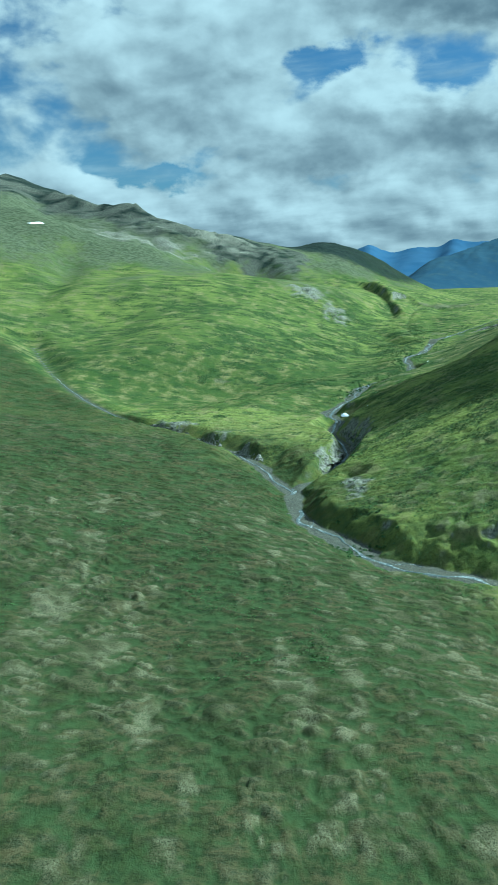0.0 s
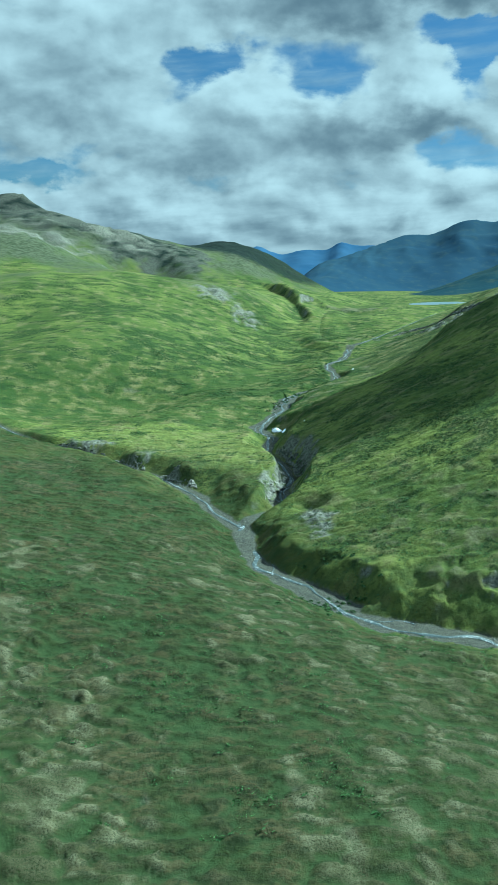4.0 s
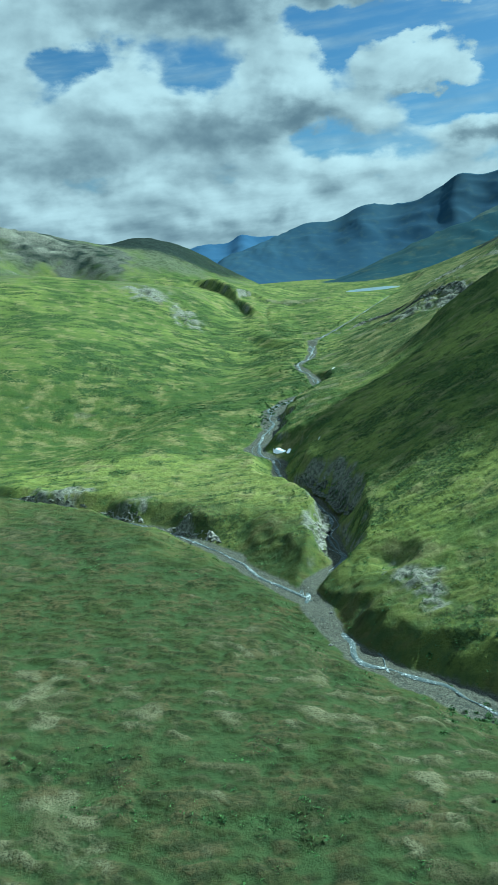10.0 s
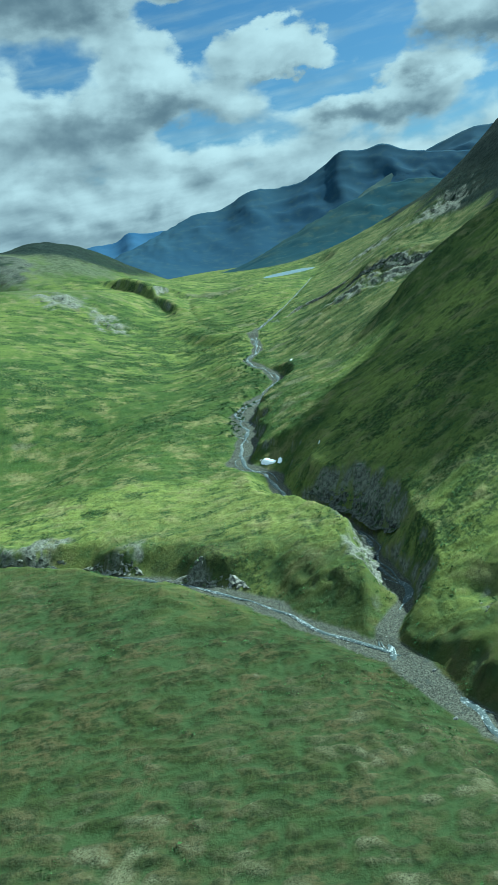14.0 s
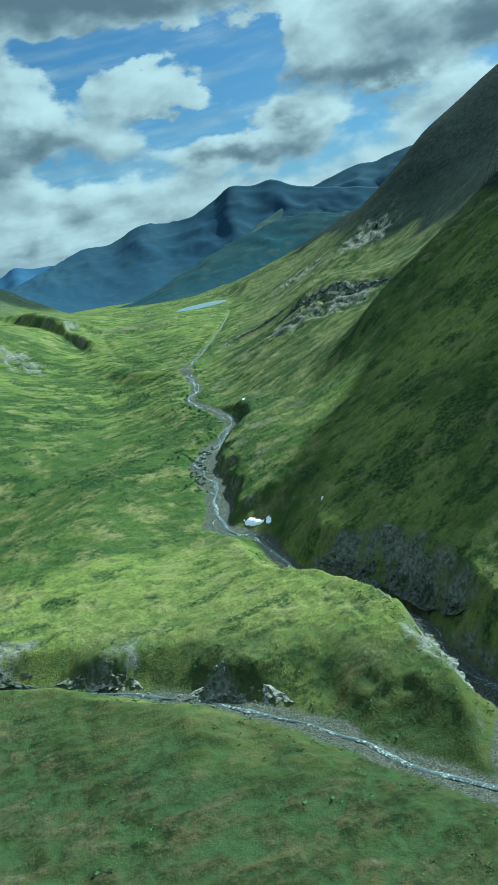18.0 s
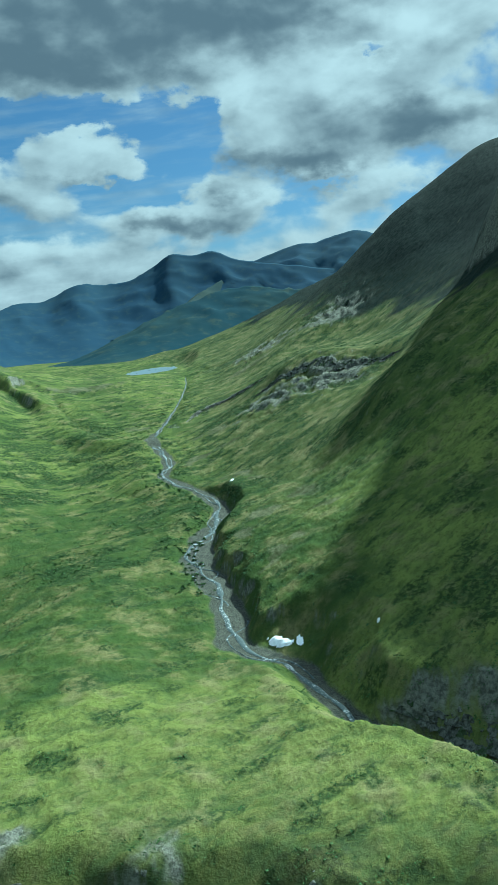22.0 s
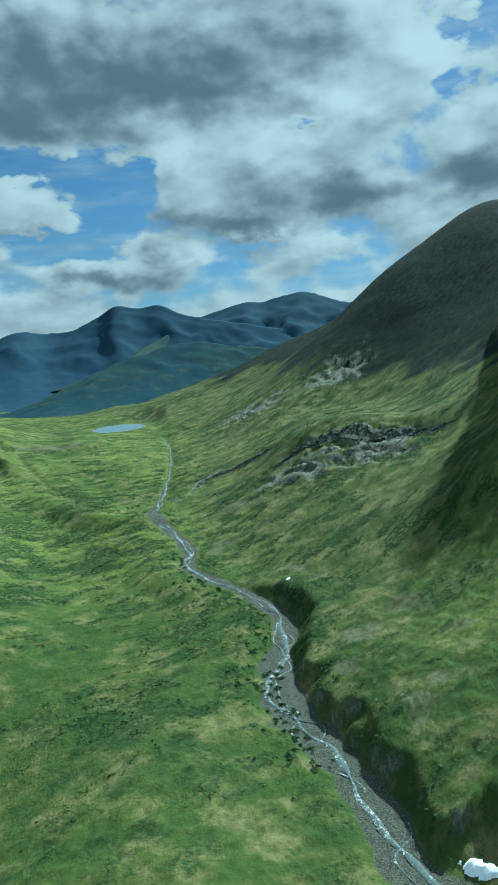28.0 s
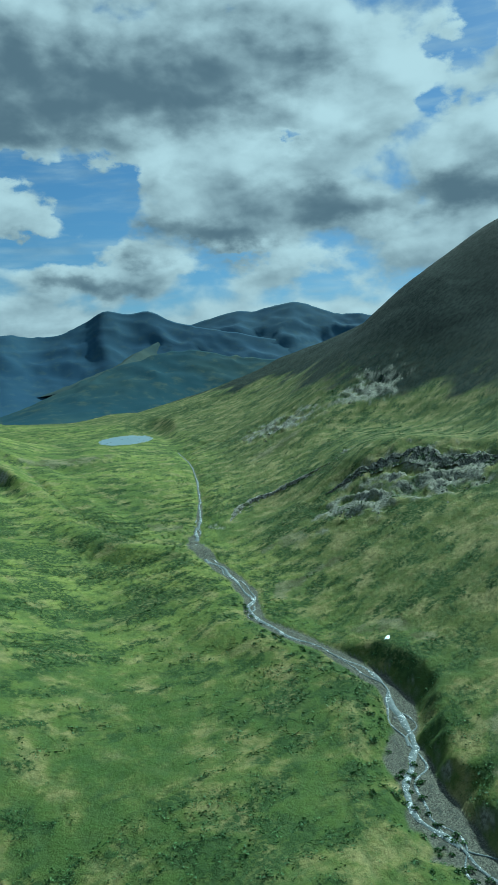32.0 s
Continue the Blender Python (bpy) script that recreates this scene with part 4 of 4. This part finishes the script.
snow_patch(118, 812, 0.9, 0.6, 60, 0.3, "tiny snow remnant in the dark gully")


# ---- rocks ----
def make_stone(name, a, b):
    m, add, bsdf = new_material(name, 0.85)
    rnd = add("ShaderNodeObjectInfo").outputs["Random"]
    n = noise_at(add, 0.9, 6, 0.65)
    col = mix_col(add, smooth(add, n, 0.35, 0.65), rgb(*a), rgb(*b))
    col = mix_col(add, math_node(add, "MULTIPLY", rnd, 0.35), col, rgb(0.09, 0.095, 0.08))
    link(m, col, bsdf.inputs["Base Color"])
    link(m, add("ShaderNodeBump", {"Strength": 0.9, "Distance": 0.5, "Height": n}).outputs[0], bsdf.inputs["Normal"])
    return m


stone, cliff = make_stone("creek_stone", (0.08, 0.08, 0.077), (0.20, 0.197, 0.185)), make_stone("cliff_rock", (0.042, 0.046, 0.036), (0.165, 0.166, 0.130))


def rock_mesh(name, seed, sx, sy, sz, mat, sharp=0.35):
    """An angular lump of rock, cut by random planes, with its base near z = 0."""
    rng = random.Random(seed)
    bm = bmesh.new()
    bmesh.ops.create_icosphere(bm, subdivisions=2, radius=1.0)
    for _ in range(7):
        n = Vector((rng.uniform(-1, 1), rng.uniform(-1, 1), rng.uniform(-0.3, 1))).normalized()
        h = rng.uniform(1 - sharp * 1.4, 1 - sharp * 0.5)
        for v in bm.verts:
            over = v.co.dot(n) - h
            if over > 0:
                v.co -= n * over
    for v in bm.verts:
        v.co *= 1 + 0.08 * noise.noise(v.co * 2 + Vector((seed, 0, 0)))
        v.co = Vector((v.co.x * sx, v.co.y * sy, v.co.z * sz + 0.45 * sz))
    me = bpy.data.meshes.new(name)
    bm.to_mesh(me)
    bm.free()
    me.materials.append(mat)
    return me


BOULDERS = [rock_mesh("boulder", k, 1.0, 0.75, 0.6, stone) for k in range(5)]
rng = random.Random(4)
for k in range(150):
    p = CREEK_LINE[rng.randrange(30, len(CREEK_LINE) - 60)] if k % 4 else BROOK_LINE[rng.randrange(2, 50)]
    r = p[3] * rng.uniform(0.2, 1.25)
    a = rng.uniform(0, 6.28)
    x, y = p[0] + math.cos(a) * r, p[1] + math.sin(a) * r
    size = 0.35 + 0.9 * rng.random() ** 3
    z = float(ground_at(x, y)(GZ)[0])
    ob = new("boulder", BOULDERS[k % 5])
    ob.matrix_basis = pose(x, y, z - 0.1 * size, rng.uniform(-15, 15), rng.uniform(-15, 15), rng.uniform(0, 360)) @ Matrix.Scale(size, 4)
    tagged(ob, "grey angular boulder lying in the creek gravel", "boulder", "creek boulders")

BLOCKS = [rock_mesh("rock", 20 + k, 1.0, 0.7, 0.8, cliff, 0.5) for k in range(6)]


def outcrop(cx, cy, rx, ry, turn, count, size, label):
    """Bedrock that breaks out of a slope: blocks set into the ground along a band."""
    z0 = float(ground_at(cx, cy)(GZ)[0])
    top = tagged(new("rock_outcrop"), label, "rock", "rock outcrops")
    top.matrix_basis = pose(cx, cy, z0)
    r = random.Random(int(cx * 7 + cy))
    c, s = math.cos(radians(turn)), math.sin(radians(turn))
    for k in range(count):
        u, v = r.gauss(0, 0.5) * rx, r.gauss(0, 0.5) * ry
        x, y = cx + u * c - v * s, cy + u * s + v * c
        q = size * r.uniform(0.5, 1.3)
        z = float(ground_at(x, y)(GZ)[0]) - 0.75 * q
        part("rock", BLOCKS[r.randrange(6)], top, at=pose(x - cx, y - cy, z - z0, r.uniform(-20, 20), r.uniform(-20, 20), turn + r.uniform(-35, 35)) @ Matrix.Diagonal((q * 1.3, q, q, 1)))


for row in [
    (-6, 721, 12, 3, 25, 16, 1.6, "pale grey cliff at the foot of the green bluff"), (-31, 756, 12, 3, 125, 14, 1.6, "broken grey cliff above the brook"),
    (-76, 789, 26, 4, 150, 26, 2.0, "dark broken rock face along the brook"), (60, 660, 4, 16, 10, 18, 1.5, "pale eroded rock on the gorge edge"),
    (77, 712, 4, 16, 10, 16, 1.4, "pale eroded rock on the gorge edge"), (101, 735, 5, 26, 5, 20, 1.7, "dark rock wall of the creek gorge"),
    (70, 588, 5, 18, 10, 12, 1.4, "dark rock in the steep creek bank"), (404, 1350, 22, 4, 20, 18, 2.0, "layered grey ledge in the hillside"),
    (455, 1322, 20, 4, -35, 16, 2.0, "layered grey ledge in the hillside"), (486, 1312, 9, 5, 10, 10, 2.0, "pale rock outcrop on the slope"),
    (430, 1175, 40, 22, 60, 44, 2.4, "dark craggy rock face on the knoll"), (365, 1203, 26, 14, 50, 26, 2.0, "grey crag low on the knoll"),
    (632, 1545, 34, 34, 60, 34, 3.0, "grey crag on the mountain flank"), (722, 1472, 44, 24, 20, 34, 3.0, "grey crag on the mountain flank"),
    (98, 1508, 26, 26, 60, 30, 3.2, "grey rocky bluff above the valley"), (150, 1450, 20, 26, 60, 24, 3.0, "dark rocky bluff above scree"),
    (338, 1333, 6, 4, 30, 8, 1.6, "grey rock slab beside the creek"), (303, 1690, 60, 3, 94, 26, 2.2, "dark scarp above the valley floor"),
    (385, 1642, 30, 4, 5, 14, 1.6, "pale rock scarp above the valley floor"),
]:
    outcrop(*row)


# ---- cliffs ----
def make_cliff(name, a, b, c):
    m, add, bsdf = new_material(name, 0.95)
    bsdf.inputs["Specular IOR Level"].default_value = 0.08
    ribs = noise_at(add, 0.55, 6, 0.68, stretch=((1.0, 1.0, 0.28), (0.18, 0.1, 0.0)))
    spots = noise_at(add, 0.16, 4, 0.6)
    col = mix_col(add, smooth(add, ribs, 0.36, 0.62), rgb(*a), rgb(*b))
    col = mix_col(add, math_node(add, "MULTIPLY", smooth(add, spots, 0.52, 0.62), 0.75), col, rgb(*c))
    link(m, col, bsdf.inputs["Base Color"])
    link(m, add("ShaderNodeBump", {"Strength": 1.0, "Distance": 0.7, "Height": ribs}).outputs[0], bsdf.inputs["Normal"])
    return m


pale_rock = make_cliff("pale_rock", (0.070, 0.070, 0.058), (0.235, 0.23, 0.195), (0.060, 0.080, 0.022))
# darker copy of the rock, with the shade of gorge and knoll in it
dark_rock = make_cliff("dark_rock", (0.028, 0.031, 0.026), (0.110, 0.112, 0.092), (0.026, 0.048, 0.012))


def cliff_face(line, tall, lean, mat, seed, label):
    """A broken rock face along a line on the ground; it faces the left-hand side of the line and leans back."""
    pts = smooth_line([(*p, 0, 0) for p in line], 0.9)
    t = np.gradient(pts[:, :2], axis=0)
    t /= np.hypot(t[:, 0], t[:, 1])[:, None]
    out = np.stack([-t[:, 1], t[:, 0]], -1)
    n = len(pts)
    s01 = np.linspace(0, 1, n)
    s = np.arange(n) * 0.9
    top = tall * np.sin(np.pi * s01) ** 0.8 * (0.8 + 0.22 * fbm(s / 8, s * 0 + seed, 3, seed)) + 0.2
    h = np.concatenate([[-0.25], np.linspace(0, 1, 14), [0.97, 0.5]])
    push = np.concatenate([[0.6], -lean * np.linspace(0, 1, 14), [-lean - 0.5, -lean - 1.2]])
    S, Hh = np.meshgrid(s, h, indexing="ij")
    rough = (1.5 * ridged(S / 3.2, Hh * 0.8 + seed, 4, seed + 3) + 0.9 * fbm(S / 1.6, Hh * 5, 3, seed + 5)) * np.clip(np.sin(np.pi * s01) * 2.5, 0.1, 1)[:, None]
    rough[:, -2:] *= 0.2
    away = 1.6 + push[None, :] * top[:, None] + rough * 0.75
    X = pts[:, 0:1] + out[:, 0:1] * away
    Y = pts[:, 1:2] + out[:, 1:2] * away
    Z = ground_at(pts[:, 0] + 1.6 * out[:, 0], pts[:, 1] + 1.6 * out[:, 1])(GZ)[:, None] - 0.3 + top[:, None] * h[None, :] + 0.3 * fbm(S / 2.0, Hh * 6, 3, seed + 8)
    ob = grid_mesh("cliff", X, Y, Z, np.ones((n - 1, len(h) - 1), bool), {}, mat)
    ob.data.polygons.foreach_set("use_smooth", np.zeros(len(ob.data.polygons), bool))
    return tagged(ob, label, "cliff", "rock faces")


cliff_face([(14, 694), (7, 705), (0, 714), (-8, 722), (-18, 728)], 4.6, 1.1, pale_rock, 3, "ribbed pale grey cliff at the foot of the green bluff")
cliff_face([(-24, 745), (-32, 755), (-42, 764), (-54, 773)], 5.0, 1.1, pale_rock, 8, "broken pale cliff above the brook")
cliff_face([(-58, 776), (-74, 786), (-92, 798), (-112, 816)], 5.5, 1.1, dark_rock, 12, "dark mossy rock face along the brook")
cliff_face([(82, 738), (80, 722), (76, 704), (69, 684), (60, 664), (55, 648)], 8.0, 0.75, pale_rock, 17, "pale eroded rock edge of the creek gorge")
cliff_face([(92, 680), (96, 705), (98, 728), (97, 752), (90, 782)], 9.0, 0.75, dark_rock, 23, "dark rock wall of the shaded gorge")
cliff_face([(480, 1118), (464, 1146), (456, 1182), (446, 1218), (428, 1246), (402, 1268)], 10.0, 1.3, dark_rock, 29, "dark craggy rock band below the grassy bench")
cliff_face([(466, 1322), (436, 1340), (404, 1354), (378, 1346), (354, 1330)], 3.5, 0.9, pale_rock, 35, "layered pale ledge in the hillside")


# ---- willow scrub ----
def make_leaf(name, a, b):
    m, add, bsdf = new_material(name, 0.8)
    n = noise_at(add, 0.35, 4)
    rnd = add("ShaderNodeNewGeometry").outputs["Random Per Island"]
    col = mix_col(add, smooth(add, n, 0.35, 0.65), rgb(*a), rgb(*b))
    col = mix_col(add, math_node(add, "MULTIPLY", rnd, 0.5), col, rgb(0.02, 0.045, 0.012))
    link(m, col, bsdf.inputs["Base Color"])
    return m


willow, bark = make_leaf("willow_leaves", (0.030, 0.070, 0.018), (0.065, 0.125, 0.030)), make_stone("bark", (0.06, 0.05, 0.04), (0.12, 0.10, 0.08))


def clump_triangles(gen, n, radius, height):
    """Leaf sprays of one low bush: n separate triangles over an uneven dome."""
    a = gen.uniform(0, 2 * np.pi, n)
    r = np.sqrt(gen.uniform(0, 1, n)) * radius
    z = height * np.clip(1 - (r / radius) ** 2, 0.1, 1) * gen.uniform(0.55, 1.1, n)
    c = np.stack([r * np.cos(a), r * np.sin(a), z], -1)
    s = radius * gen.uniform(0.22, 0.5, n)[:, None, None]
    return c[:, None, :] + gen.normal(0, 1, (n, 3, 3)) * s * np.array([0.7, 0.7, 0.5])


def scrub(name, count, seed, chooser, size, label, tris=9):
    """Many low bushes as one object of scattered leaf sprays."""
    gen = np.random.default_rng(seed)
    n = count * 14
    y = 300 + 1250 * gen.uniform(0, 1, n) ** 1.15
    x = spline_weights(STATIONS, y) @ MIDDLE + gen.uniform(-260, 330, n)
    keep = gen.uniform(0, 1, n) < chooser(x, y)
    x, y = x[keep][:count], y[keep][:count]
    z = ground_at(x, y)(GZ)
    forms = [clump_triangles(gen, tris, 1.0, 0.8) for _ in range(40)]
    pick = gen.integers(0, 40, len(x))
    sc = size * gen.uniform(0.45, 1.25, len(x))
    pts = np.array(forms)[pick] * sc[:, None, None, None] + np.stack([x, y, z], -1)[:, None, None, :]
    pts = pts.reshape(-1, 3).astype(np.float32)
    me = bpy.data.meshes.new(name)
    me.vertices.add(len(pts))
    me.vertices.foreach_set("co", pts.ravel())
    me.loops.add(len(pts))
    me.loops.foreach_set("vertex_index", np.arange(len(pts), dtype=np.int32))
    me.polygons.add(len(pts) // 3)
    me.polygons.foreach_set("loop_start", np.arange(0, len(pts), 3, dtype=np.int32))
    me.update(calc_edges=True)
    me.materials.append(willow)
    return tagged(new(name, me), label, "shrubs", kind="stuff")


def scrub_chance(x, y):
    pick = ground_at(x, y)
    out = pick(OUT)
    d = x - spline_weights(STATIONS, y) @ MIDDLE
    rows = step01(fbm(x / 26, y / 11, 4, 301), 0.0, 0.5)
    by_creek = (1 - step01(out, 6, 30)) * (out > 0.8) * step01(fbm(x / 14, y / 14, 3, 302), -0.3, 0.3)
    ditch = 0.0
    for line in RUNNELS:
        dd, _, _ = near_line(x, y, smooth_line([(*p, 0, 0) for p in line], 12.0))
        ditch = ditch + np.exp(-(dd / 2.2) ** 2)
    spur = step01(d, 8, 40) * (1 - step01(y, 760, 840)) * step01(fbm(x / 11, y / 9, 3, 304) + 0.5 * fbm(x / 60, y / 60, 2, 305), 0.05, 0.45) * 0.8
    return np.clip(pick(MASKS["shrub"]) * rows + by_creek * 0.5 + spur + ditch, 0, 1) * (out > 0.6) * (1 - pick(MASKS["pale"])) * (1 - pick(MASKS["scree"]))


def meadow_chance(x, y):
    pick = ground_at(x, y)
    d = x - spline_weights(STATIONS, y) @ MIDDLE
    rows = step01(fbm(x / 20, y / 6, 4, 311) + 0.5 * fbm(x / 70, y / 40, 3, 312), 0.1, 0.55)
    return rows * (pick(OUT) > 1.5) * step01(y, 900, 1020) * (1 - step01(y, 1380, 1500)) * (1 - step01(d, 5, 30)) * step01(d, -200, -150)


scrub("meadow_scrub", 12000, 17, meadow_chance, 1.15, "dark green knee-high willows in rows on the wet meadow")
scrub("willow_scrub", 32000, 7, scrub_chance, 1.05, "low dark green willow scrub scattered over the tundra")

# bushes that stand singly on the gravel bars
BUSH = []
for k in range(4):
    g = np.random.default_rng(50 + k)
    tri = clump_triangles(g, 60, 1.0, 0.9).reshape(-1, 3)
    leaves = mesh_of("leaves", tri, np.arange(len(tri)).reshape(-1, 3), willow, False)
    vs, fs = [], []
    for q in range(6):
        a, lean = g.uniform(0, 6.28), g.uniform(0.2, 0.6)
        tip = np.array([math.cos(a) * lean, math.sin(a) * lean, g.uniform(0.5, 0.8)])
        for ring, (c, w) in enumerate(((np.zeros(3), 0.05), (tip, 0.015))):
            vs += [c + w * np.array([math.cos(h), math.sin(h), 0]) for h in (0, 2.1, 4.2)]
        o = q * 6
        fs += [(o, o + 1, o + 4, o + 3), (o + 1, o + 2, o + 5, o + 4), (o + 2, o, o + 3, o + 5)]
    stems = mesh_of("stems", vs, fs, bark)
    BUSH.append((leaves, stems))
rng = random.Random(9)
for k in range(140):
    if k < 40:
        x, y = rng.gauss(66, 16), rng.gauss(492, 12)
    elif k < 95:
        f = rng.uniform(930, 1010)
        x, y = np.interp(f, [930, 970, 1010], [108, 120, 150]) + rng.gauss(0, 7), f
    else:
        f = rng.uniform(1020, 1190)
        x, y = np.interp(f, [1020, 1050, 1080, 1115, 1190], [160, 192, 204, 206, 236]) - abs(rng.gauss(0, 10)), f
    z = float(ground_at(x, y)(GZ)[0])
    size = rng.uniform(0.7, 1.7)
    top = tagged(new("willow_bush"), "rounded dark green willow bush on the gravel bar", "bush", "willow bushes")
    top.matrix_basis = pose(x, y, z - 0.05, 0, 0, rng.uniform(0, 360)) @ Matrix.Scale(size, 4)
    part("leaves", BUSH[k % 4][0], top)
    part("stems", BUSH[k % 4][1], top)
